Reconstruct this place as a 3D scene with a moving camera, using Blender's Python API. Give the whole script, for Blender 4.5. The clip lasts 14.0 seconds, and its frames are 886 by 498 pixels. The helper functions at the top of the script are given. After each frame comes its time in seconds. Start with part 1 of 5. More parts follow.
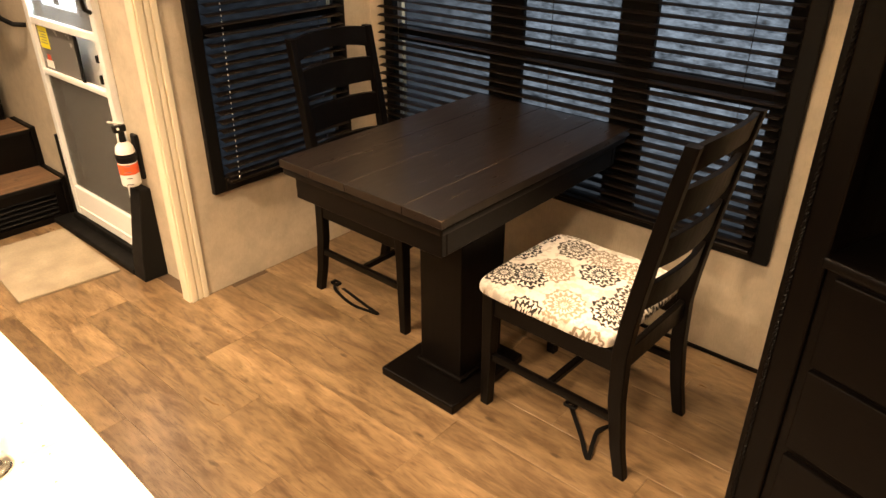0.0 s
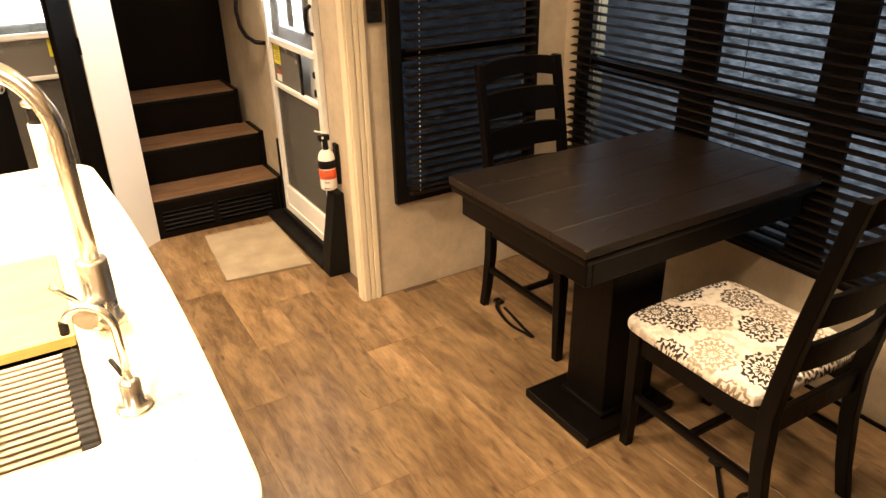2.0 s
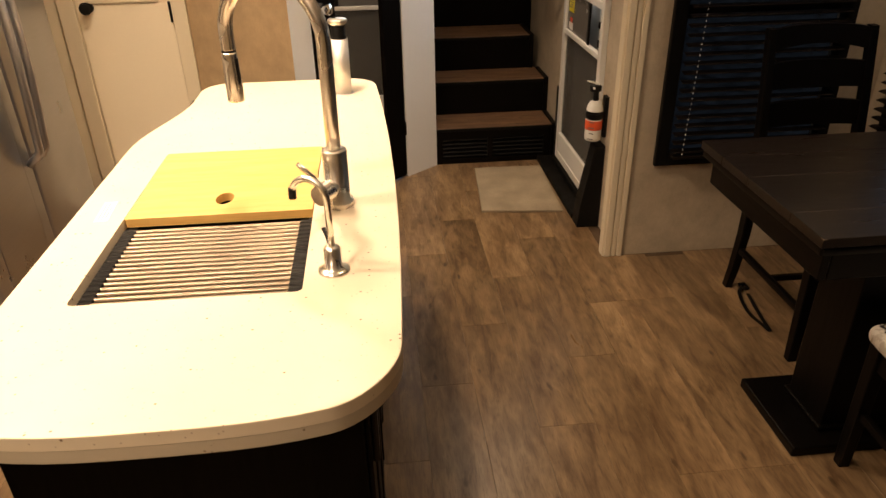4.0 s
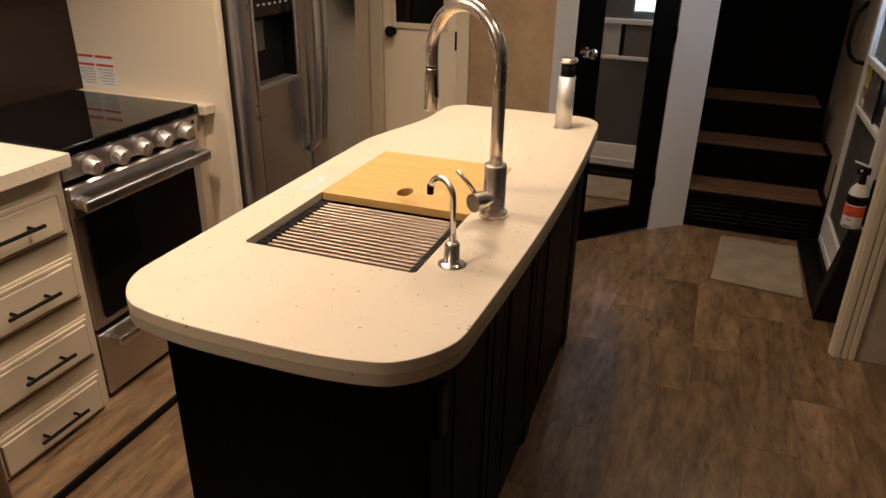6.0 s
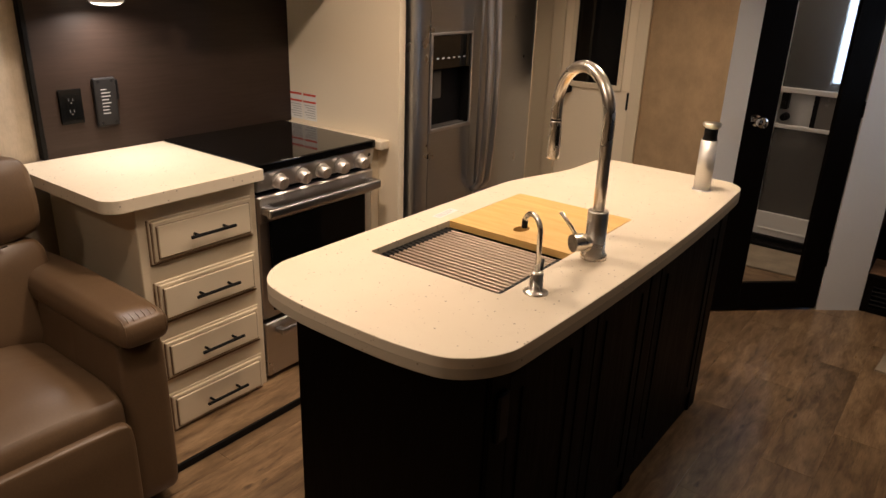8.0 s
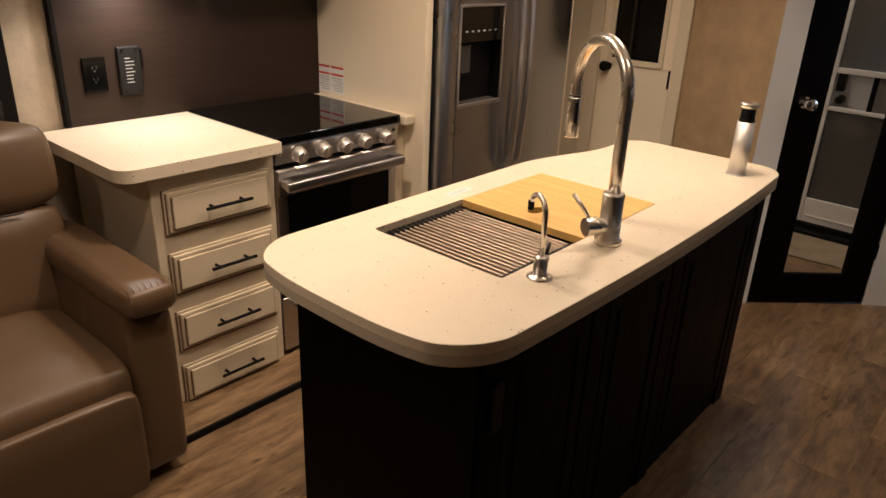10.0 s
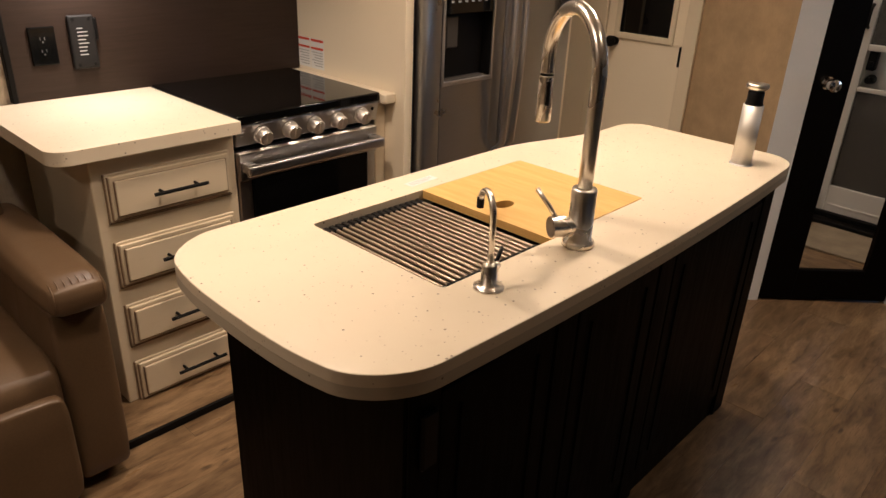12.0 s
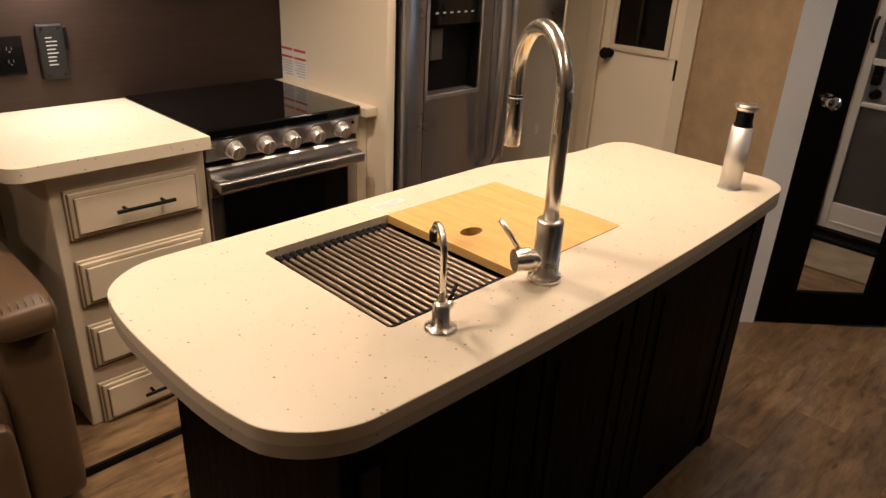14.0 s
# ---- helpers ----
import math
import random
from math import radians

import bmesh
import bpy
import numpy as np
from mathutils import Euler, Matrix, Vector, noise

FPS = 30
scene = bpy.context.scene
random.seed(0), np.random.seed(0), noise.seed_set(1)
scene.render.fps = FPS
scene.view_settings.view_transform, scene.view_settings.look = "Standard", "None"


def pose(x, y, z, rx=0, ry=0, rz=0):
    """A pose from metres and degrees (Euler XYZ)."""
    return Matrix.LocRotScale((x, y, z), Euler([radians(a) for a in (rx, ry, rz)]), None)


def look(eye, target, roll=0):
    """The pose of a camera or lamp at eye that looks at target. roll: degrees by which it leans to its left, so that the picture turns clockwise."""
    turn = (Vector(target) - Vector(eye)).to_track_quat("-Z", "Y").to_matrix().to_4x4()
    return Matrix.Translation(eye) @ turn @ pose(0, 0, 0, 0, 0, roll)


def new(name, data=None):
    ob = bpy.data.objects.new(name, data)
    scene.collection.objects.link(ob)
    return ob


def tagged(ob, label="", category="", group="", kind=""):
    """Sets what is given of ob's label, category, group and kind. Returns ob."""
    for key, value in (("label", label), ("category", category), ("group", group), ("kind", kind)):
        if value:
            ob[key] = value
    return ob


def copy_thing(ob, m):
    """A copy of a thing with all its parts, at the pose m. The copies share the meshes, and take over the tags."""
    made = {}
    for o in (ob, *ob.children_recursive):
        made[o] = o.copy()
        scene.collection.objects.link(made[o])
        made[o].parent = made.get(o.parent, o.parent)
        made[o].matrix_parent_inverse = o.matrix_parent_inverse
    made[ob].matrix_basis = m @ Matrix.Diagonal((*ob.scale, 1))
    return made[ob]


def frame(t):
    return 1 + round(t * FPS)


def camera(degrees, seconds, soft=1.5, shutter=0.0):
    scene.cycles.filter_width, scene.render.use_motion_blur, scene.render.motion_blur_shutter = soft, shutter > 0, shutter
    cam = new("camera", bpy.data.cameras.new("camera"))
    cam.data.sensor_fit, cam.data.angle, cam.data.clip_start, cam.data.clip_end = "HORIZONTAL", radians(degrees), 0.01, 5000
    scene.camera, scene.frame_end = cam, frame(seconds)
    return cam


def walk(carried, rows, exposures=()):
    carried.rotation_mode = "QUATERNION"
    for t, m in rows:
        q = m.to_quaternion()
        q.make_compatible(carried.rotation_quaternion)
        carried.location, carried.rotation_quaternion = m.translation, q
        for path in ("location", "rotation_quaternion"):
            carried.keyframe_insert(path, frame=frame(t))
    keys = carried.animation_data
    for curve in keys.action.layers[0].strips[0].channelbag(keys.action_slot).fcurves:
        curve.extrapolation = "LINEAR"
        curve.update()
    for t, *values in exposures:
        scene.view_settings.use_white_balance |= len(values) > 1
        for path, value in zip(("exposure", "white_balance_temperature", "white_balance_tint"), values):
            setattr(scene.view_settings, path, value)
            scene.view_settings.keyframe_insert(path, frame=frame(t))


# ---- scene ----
cam = camera(64.117, 14.0)
PATH = [
    (0, (-0.843, 0.111, 1.570), (0.323, -1.216, 0.632), 0.06),
    (0.5, (-0.876, 0.099, 1.585), (0.358, -1.173, 0.658), -0.57),
    (1, (-0.902, 0.077, 1.590), (0.428, -1.103, 0.676), -0.35),
    (1.5, (-0.928, 0.053, 1.588), (0.515, -1.011, 0.703), -0.49),
    (2, (-0.976, 0.036, 1.588), (0.572, -0.882, 0.716), -1.17),
    (2.5, (-1.046, 0.035, 1.589), (0.603, -0.682, 0.714), -1.86),
    (3, (-1.115, 0.031, 1.581), (0.587, -0.526, 0.691), -1.04),
    (3.2, (-1.121, 0.017, 1.576), (0.594, -0.467, 0.668), -1.02),
    (5.3, (-1.151, -0.318, 1.550), (0.598, 0.057, 0.657), -0.03),
    (5.5, (-1.160, -0.343, 1.543), (0.586, 0.105, 0.677), 0.33),
    (6, (-1.215, -0.425, 1.549), (0.490, 0.199, 0.710), 1.06),
    (6.5, (-1.260, -0.502, 1.561), (0.395, 0.265, 0.740), 1.92),
    (7, (-1.286, -0.587, 1.567), (0.317, 0.327, 0.798), 2.36),
    (7.5, (-1.299, -0.662, 1.577), (0.245, 0.370, 0.835), 2.11),
    (8, (-1.297, -0.711, 1.577), (0.195, 0.413, 0.862), 2.02),
    (8.5, (-1.290, -0.745, 1.575), (0.189, 0.411, 0.884), 2.00),
    (9, (-1.279, -0.764, 1.575), (0.178, 0.417, 0.881), 1.67),
    (9.2, (-1.262, -0.755, 1.580), (0.183, 0.427, 0.861), 1.94),
    (11.3, (-1.014, -0.746, 1.517), (0.320, 0.501, 0.702), 2.39),
    (11.5, (-0.982, -0.744, 1.522), (0.350, 0.500, 0.698), 2.52),
    (12, (-0.903, -0.726, 1.528), (0.423, 0.514, 0.689), 2.45),
    (12.5, (-0.862, -0.703, 1.536), (0.463, 0.542, 0.703), 2.44),
    (13, (-0.827, -0.700, 1.541), (0.500, 0.543, 0.711), 2.71),
    (13.5, (-0.793, -0.708, 1.541), (0.528, 0.542, 0.709), 2.79),
    (14, (-0.755, -0.722, 1.545), (0.558, 0.539, 0.715), 2.85),
]
walk(cam, [(t, look(e, g, r)) for t, e, g, r in PATH],
     exposures=[(0.0, 2.32, 7100, 11), (1.5, 2.22, 7100, 11), (2.4, 1.85, 7200, 11), (3.0, 1.25, 7400, 12), (4.2, 0.4, 6400, 12),
                (5.3, -0.35, 5850, 14), (6.5, -0.45, 5850, 14), (9.0, -0.40, 5850, 14), (14.0, -0.35, 5850, 14)])

# ---- light ----
world = bpy.data.worlds.new("sky")
scene.world = world
world.use_nodes = True
sky = world.node_tree.nodes.new("ShaderNodeTexSky")
sky.sky_type, sky.sun_disc = "NISHITA", False
sky.sun_elevation, sky.sun_rotation = radians(35), radians(200)
world.node_tree.nodes["Background"].inputs[1].default_value = 0.1
world.node_tree.links.new(sky.outputs[0], world.node_tree.nodes["Background"].inputs[0])
sun = new("sun", bpy.data.lights.new("sun", "SUN"))
sun.data.energy, sun.data.angle, sun.data.color = 0.8, radians(15), (1, 0.96, 0.9)
sun.matrix_basis = pose(0, 0, 10, 50, 0, 160)

WARM = (1.0, 0.745, 0.505)
DAY = (0.72, 0.86, 1.0)


def lamp(name, at, watts, size, colour=WARM, turn=(0, 0, 0), spread=150, size_y=None):
    data = bpy.data.lights.new(name, "AREA")
    data.energy, data.color, data.size, data.spread = watts, colour, size, radians(spread)
    data.shape = "DISK"
    if size_y:
        data.shape, data.size_y = "RECTANGLE", size_y
    ob = new(name, data)
    ob.matrix_basis = pose(*at, *turn)
    return ob


CEILING = 2.12
PUCKS = [(-0.15, -1.55, 1.97, 1.5, 95), (1.15, -1.75, 1.97, 1.7, 130), (-0.60, 0.45, CEILING, 9.0, 140), (0.15, 0.95, CEILING, 16.0, 150), (0.95, 0.15, CEILING, 11.0, 140),
         (0.30, -0.45, CEILING, 0.8, 120), (-1.7, 0.6, CEILING, 8.0, 130), (1.45, 0.75, CEILING, 6.8, 130), (2.25, -0.75, CEILING, 3.0, 120)]
for px, py, pz, watts, cone in PUCKS:
    lamp("ceiling_bulb", (px, py, pz - 0.03), watts, 0.16, spread=cone)
lamp("cabinet_bulb", (0.035, 1.78, 1.445), 4.5, 0.08, (1, 0.86, 0.70), spread=160)
lamp("door_window_sky", (2.46, -1.225, 1.38), 2.0, 0.30, DAY, (90, 0, 0), 160, 0.6)

# ---- materials ----


class Nodes:
    def __init__(self, name):
        self.mat = bpy.data.materials.new(name)
        self.mat.use_nodes = True
        self.tree = self.mat.node_tree
        self.bsdf = self.tree.nodes["Principled BSDF"]

    def node(self, kind, **values):
        n = self.tree.nodes.new(kind)
        for k, v in values.items():
            n.inputs[k].default_value = v
        return n

    def link(self, a, b):
        self.tree.links.new(a, b)

    def coords(self, stretch=(1, 1, 1), shift=False, turn=0.0):
        tc = self.node("ShaderNodeTexCoord")
        mp = self.node("ShaderNodeMapping")
        mp.inputs["Scale"].default_value = stretch
        mp.inputs["Rotation"].default_value = (0, 0, turn)
        self.link(tc.outputs["Object"], mp.inputs["Vector"])
        if shift:
            info = self.node("ShaderNodeObjectInfo")
            mul = self.node("ShaderNodeMath")
            mul.operation, mul.inputs[1].default_value = "MULTIPLY", 37.0
            self.link(info.outputs["Random"], mul.inputs[0])
            comb = self.node("ShaderNodeCombineXYZ")
            for i in range(3):
                self.link(mul.outputs[0], comb.inputs[i])
            self.link(comb.outputs[0], mp.inputs["Location"])
        return mp.outputs[0]

    def noise(self, vec, scale, detail=4.0, rough=0.55, dist=0.0):
        n = self.node("ShaderNodeTexNoise", Scale=scale, Detail=detail, Roughness=rough, Distortion=dist)
        self.link(vec, n.inputs["Vector"])
        return n.outputs["Fac"]

    def ramp(self, fac, stops):
        r = self.node("ShaderNodeValToRGB")
        el = r.color_ramp.elements
        while len(el) < len(stops):
            el.new(0.5)
        for e, (p, c) in zip(el, stops):
            e.position, e.color = p, (*c, 1) if len(c) == 3 else c
        self.link(fac, r.inputs[0])
        return r.outputs[0]

    def mix(self, fac, a, b, kind="MIX"):
        m = self.node("ShaderNodeMix")
        m.data_type, m.blend_type = "RGBA", kind
        for value, slot in ((fac, 0), (a, 6), (b, 7)):
            if isinstance(value, (int, float)):
                m.inputs[slot].default_value = value
            elif isinstance(value, tuple):
                m.inputs[slot].default_value = (*value, 1)
            else:
                self.link(value, m.inputs[slot])
        return m.outputs[2]

    def bump(self, fac, strength, distance=0.002):
        b = self.node("ShaderNodeBump", Strength=strength, Distance=distance)
        self.link(fac, b.inputs["Height"])
        self.link(b.outputs[0], self.bsdf.inputs["Normal"])

    def set(self, colour=None, rough=None, metal=0.0, **more):
        for key, v in (("Base Color", colour), ("Roughness", rough), ("Metallic", metal)):
            if v is None:
                continue
            if isinstance(v, (int, float)):
                self.bsdf.inputs[key].default_value = v
            elif isinstance(v, tuple):
                self.bsdf.inputs[key].default_value = (*v, 1)
            else:
                self.link(v, self.bsdf.inputs[key])
        for key, v in more.items():
            self.bsdf.inputs[key.replace("_", " ")].default_value = v
        return self.mat


def shade(c, f):
    return tuple(min(1, v * f) for v in c)


def plain(name, colour, rough=0.5, metal=0.0, var=0.12, big=3.0, fine=90.0, bump=0.08, stretch=(1, 1, 1), coat=0.0, spec=0.5):
    """A surface with mottling at two scales, uneven gloss and fine relief."""
    n = Nodes(name)
    v = n.coords(stretch)
    broad, grain = n.noise(v, big, 3), n.noise(v, fine, 3)
    c = n.mix(broad, shade(colour, 1 - var), shade(colour, 1 + var))
    c = n.mix(n.ramp(grain, [(0.35, (0, 0, 0)), (0.7, (var, var, var))]), c, shade(colour, 0.7))
    r = n.ramp(n.noise(v, big * 4, 4), [(0.3, (rough * 0.85,) * 3), (0.7, (min(1, rough * 1.15),) * 3)])
    n.bump(grain, bump)
    return n.set(c, r, metal, Coat_Weight=coat, Specular_IOR_Level=spec)


def wood(name, light, dark, rough, grain=(1.2, 14, 14), per_piece=0.0, fine=6.0, coat=0.0, knots=False, spec=0.5):
    """Wood with long grain along its first axis; knots and a tone of its own for each board where asked."""
    n = Nodes(name)
    v = n.coords(grain, shift=per_piece > 0)
    g = n.noise(v, fine, 6, 0.62, 0.6)
    c = n.ramp(g, [(0.28, dark), (0.48, tuple((a + b) / 2 for a, b in zip(light, dark))), (0.68, light)])
    soft = n.noise(n.coords((grain[0] * 0.8, grain[1] * 0.25, grain[2] * 0.25), shift=per_piece > 0), 3.0, 3)
    c = n.mix(n.ramp(soft, [(0.35, (0, 0, 0)), (0.75, (0.40, 0.40, 0.40))]), c, shade(dark, 0.85))
    if knots:
        fleck = n.noise(n.coords((grain[0] * 2.2, grain[1] * 3.4, grain[2] * 3.4), shift=True), 5.0, 4, 0.6)
        c = n.mix(n.ramp(fleck, [(0.56, (0, 0, 0)), (0.74, (0.5, 0.5, 0.5))]), c, shade(dark, 0.7))
        pale = n.noise(n.coords((grain[0] * 0.7, grain[1] * 0.5, grain[2] * 0.5), shift=True), 4.0, 3)
        c = n.mix(n.ramp(pale, [(0.5, (0, 0, 0)), (0.72, (0.6, 0.6, 0.6))]), c, shade(light, 1.18))
        vo = n.node("ShaderNodeTexVoronoi", Scale=1.0)
        n.link(n.coords((4.2, 10.5, 1), shift=True), vo.inputs["Vector"])
        ragged = n.node("ShaderNodeMath")
        ragged.operation = "MULTIPLY_ADD"
        n.link(n.noise(n.coords((14, 40, 40), shift=True), 3.0, 3), ragged.inputs[0])
        ragged.inputs[1].default_value = 0.16
        n.link(vo.outputs["Distance"], ragged.inputs[2])
        c = n.mix(n.ramp(ragged.outputs[0], [(0.11, (0.8, 0.8, 0.8)), (0.19, (0, 0, 0))]), c, shade(dark, 0.35))
        fine_streak = n.noise(n.coords((5.0, 70, 70), shift=True), 4.0, 5, 0.7)
        c = n.mix(n.ramp(fine_streak, [(0.52, (0, 0, 0)), (0.68, (0.60, 0.60, 0.60))]), c, shade(dark, 0.8))
        blotch = n.noise(n.coords((2.2, 5, 5)), 1.4, 4, 0.6)
        c = n.mix(n.ramp(blotch, [(0.42, (0, 0, 0)), (0.70, (0.30, 0.30, 0.30))]), c, dark)
    if per_piece:
        info = n.node("ShaderNodeObjectInfo")
        tone = n.ramp(info.outputs["Random"], [(0.0, (1 - per_piece,) * 3), (1.0, (1 + per_piece * 0.6,) * 3)])
        c = n.mix(1.0, c, tone, "MULTIPLY")
    n.bump(g, 0.12, 0.001)
    r = n.ramp(g, [(0.3, (rough * 1.15,) * 3), (0.7, (rough * 0.85,) * 3)])
    return n.set(c, r, 0.0, Coat_Weight=coat, Specular_IOR_Level=spec)


def brushed(name, colour, rough, stretch=(1, 1, 60), smear_up=0.0):
    """Metal with a fine one-way brushing; smear_up draws its reflections out upright."""
    n = Nodes(name)
    if smear_up:
        way = n.node("ShaderNodeTangent")
        way.direction_type, way.axis = "RADIAL", "Z"
        n.link(way.outputs[0], n.bsdf.inputs["Tangent"])
        n.bsdf.inputs["Anisotropic"].default_value, n.bsdf.inputs["Anisotropic Rotation"].default_value = smear_up, 0.25
    g = n.noise(n.coords(stretch), 12, 4)
    smear = n.noise(n.coords((1, 1, 1)), 5, 3)
    r = n.ramp(smear, [(0.3, (rough * 0.8,) * 3), (0.75, (rough * 1.3,) * 3)])
    return n.set(n.mix(g, shade(colour, 0.88), shade(colour, 1.1)), r, 1.0)


def stone(name, tone=1.0):
    """Cream solid-surface top with tan and dark flecks."""
    n = Nodes(name)
    v = n.coords()
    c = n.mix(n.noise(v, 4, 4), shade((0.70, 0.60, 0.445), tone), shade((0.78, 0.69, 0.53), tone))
    veil = n.noise(v, 11, 5, 0.7, 1.0)
    c = n.mix(n.ramp(veil, [(0.58, (0, 0, 0)), (0.80, (0.22, 0.22, 0.22))]), c, (0.58, 0.48, 0.35))
    for scale, size, tone in ((64, 0.085, (0.20, 0.14, 0.085)), (42, 0.05, (0.30, 0.22, 0.14)), (120, 0.11, (0.50, 0.40, 0.29))):
        vo = n.node("ShaderNodeTexVoronoi", Scale=scale)
        n.link(v, vo.inputs["Vector"])
        pick = n.ramp(vo.outputs["Color"], [(0.74, (0, 0, 0)), (0.76, (1, 1, 1))])
        dot = n.ramp(vo.outputs["Distance"], [(size, (1, 1, 1)), (size * 2.2, (0, 0, 0))])
        c = n.mix(n.mix(1.0, dot, pick, "MULTIPLY"), c, tone)
    return n.set(c, n.ramp(n.noise(v, 20), [(0.3, (0.40,) * 3), (0.7, (0.50,) * 3)]), 0.0)


def flowers(name):
    """Off-white upholstery printed with round many-petalled blooms in black, grey and tan."""
    n = Nodes(name)
    v = n.coords((1.1, 1.1, 1))
    v.node.inputs["Rotation"].default_value = (0.5, 0.4, 0)

    def calc(op, a, b=None, c=None):
        m = n.node("ShaderNodeMath")
        m.operation = op
        for i, val in enumerate((a, b, c)):
            if isinstance(val, (int, float)):
                m.inputs[i].default_value = val
            elif val is not None:
                n.link(val, m.inputs[i])
        return m.outputs[0]

    vo = n.node("ShaderNodeTexVoronoi", Scale=7.4, Randomness=0.55)
    vo.voronoi_dimensions = "2D"
    n.link(v, vo.inputs["Vector"])
    sub = n.node("ShaderNodeVectorMath")
    sub.operation = "SUBTRACT"
    n.link(v, sub.inputs[0])
    n.link(vo.outputs["Position"], sub.inputs[1])
    sep = n.node("ShaderNodeSeparateXYZ")
    n.link(sub.outputs[0], sep.inputs[0])
    ang = calc("ARCTAN2", sep.outputs[1], sep.outputs[0])
    r = calc("MULTIPLY", vo.outputs["Distance"], 1.8)
    jitter = calc("MULTIPLY", n.noise(v, 60, 3), 5.0)
    rays = calc("SINE", calc("ADD", calc("MULTIPLY", ang, 17.0), jitter))
    rings = calc("SINE", calc("ADD", calc("ADD", calc("MULTIPLY", r, 21.0), jitter), calc("MULTIPLY", calc("SINE", calc("MULTIPLY", ang, 17.0)), 1.3)))
    both = calc("ADD", calc("MULTIPLY", rays, 0.55), calc("MULTIPLY", rings, 0.75))
    line = n.ramp(calc("MULTIPLY_ADD", both, 0.5, 0.5), [(0.40, (0, 0, 0)), (0.50, (1, 1, 1))])
    edge = calc("ADD", r, calc("MULTIPLY", calc("SINE", calc("MULTIPLY", ang, 11.0)), 0.07))
    area = n.ramp(edge, [(0.86, (1, 1, 1)), (0.92, (0, 0, 0))])
    ink = n.mix(1.0, line, area, "MULTIPLY")
    tone = n.ramp(vo.outputs["Color"], [(0.40, (0.012, 0.010, 0.009)), (0.52, (0.045, 0.036, 0.029)), (0.64, (0.17, 0.13, 0.095)), (0.8, (0.34, 0.27, 0.19))])
    leaf = n.ramp(n.noise(v, 34, 3), [(0.50, (0, 0, 0)), (0.56, (0.55, 0.55, 0.55))])
    ground = n.mix(leaf, (0.74, 0.69, 0.62), (0.42, 0.37, 0.31))
    c = n.mix(ink, ground, tone)
    n.bump(n.noise(v, 600, 2), 0.15, 0.0006)
    return n.set(c, 0.85)


def glass(name, tint, rough=0.02):
    n = Nodes(name)
    return n.set(tint, rough, 0.0, Transmission_Weight=1.0, IOR=1.02)


def glow(name, colour, strength, streak=0.0, dim_from=None):
    n = Nodes(name)
    n.set((0, 0, 0), 1.0)
    if streak:
        c = n.ramp(n.noise(n.coords((3, 3, 9)), 5.0, 6, 0.75), [(0.34, shade(colour, 1 - streak)), (0.66, colour)])
        # daylight falloff painted into the glow: darker along x and low down
        if dim_from is not None:
            sep = n.node("ShaderNodeSeparateXYZ")
            n.link(n.coords(), sep.inputs[0])
            way = n.node("ShaderNodeMapRange")
            n.link(sep.outputs[0], way.inputs[0])
            way.inputs[1].default_value, way.inputs[2].default_value = dim_from, dim_from + 1.0
            c = n.mix(way.outputs[0], c, shade(colour, 0.10))
            low = n.node("ShaderNodeMapRange")
            n.link(sep.outputs[2], low.inputs[0])
            low.inputs[1].default_value, low.inputs[2].default_value = 0.75, 0.20
            c = n.mix(low.outputs[0], c, shade(colour, 0.06))
        n.link(c, n.bsdf.inputs["Emission Color"])
    else:
        n.bsdf.inputs["Emission Color"].default_value = (*colour, 1)
    n.bsdf.inputs["Emission Strength"].default_value = strength
    return n.mat


def paper_wall(name, colour):
    """Mottled vinyl wall covering with a woven fleck."""
    n = Nodes(name)
    v = n.coords()
    c = n.mix(n.ramp(n.noise(v, 9, 6, 0.7), [(0.35, (0, 0, 0)), (0.65, (1, 1, 1))]), shade(colour, 0.84), shade(colour, 1.08))
    c = n.mix(n.ramp(n.noise(n.coords((60, 60, 5)), 6, 3), [(0.5, (0, 0, 0)), (0.75, (0.35, 0.35, 0.35))]), c, shade(colour, 0.66))
    n.bump(n.noise(v, 140, 3), 0.12, 0.0008)
    return n.set(c, 0.6)


def antique(name):
    """Cream painted cabinet with a thin brown glaze rubbed along it."""
    n = Nodes(name)
    c = n.mix(n.noise(n.coords(), 5, 4), (0.63, 0.53, 0.375), (0.73, 0.63, 0.46))
    streak = n.noise(n.coords((4, 4, 40)), 4, 4)
    c = n.mix(n.ramp(streak, [(0.62, (0, 0, 0)), (0.82, (0.4, 0.4, 0.4))]), c, (0.36, 0.27, 0.16))
    n.bump(n.noise(n.coords(), 120), 0.05, 0.0005)
    return n.set(c, 0.42)


def leather(name):
    """Taupe hide with a fine pebble and shallow creases."""
    n = Nodes(name)
    v = n.coords()
    c = n.mix(n.noise(v, 5, 4), (0.105, 0.064, 0.032), (0.150, 0.093, 0.049))
    pebble = n.noise(v, 170, 3)
    c = n.mix(n.ramp(pebble, [(0.35, (0, 0, 0)), (0.7, (0.2, 0.2, 0.2))]), c, (0.06, 0.038, 0.022))
    crease = n.noise(n.coords((1.0, 1.6, 1.3)), 4.0, 2, 0.5, 0.4)
    low = n.node("ShaderNodeBump", Strength=0.35, Distance=0.012)
    n.link(crease, low.inputs["Height"])
    fine = n.node("ShaderNodeBump", Strength=0.2, Distance=0.001)
    n.link(pebble, fine.inputs["Height"])
    n.link(low.outputs[0], fine.inputs["Normal"])
    n.link(fine.outputs[0], n.bsdf.inputs["Normal"])
    return n.set(c, n.ramp(crease, [(0.3, (0.34,) * 3), (0.7, (0.46,) * 3)]), 0.0)


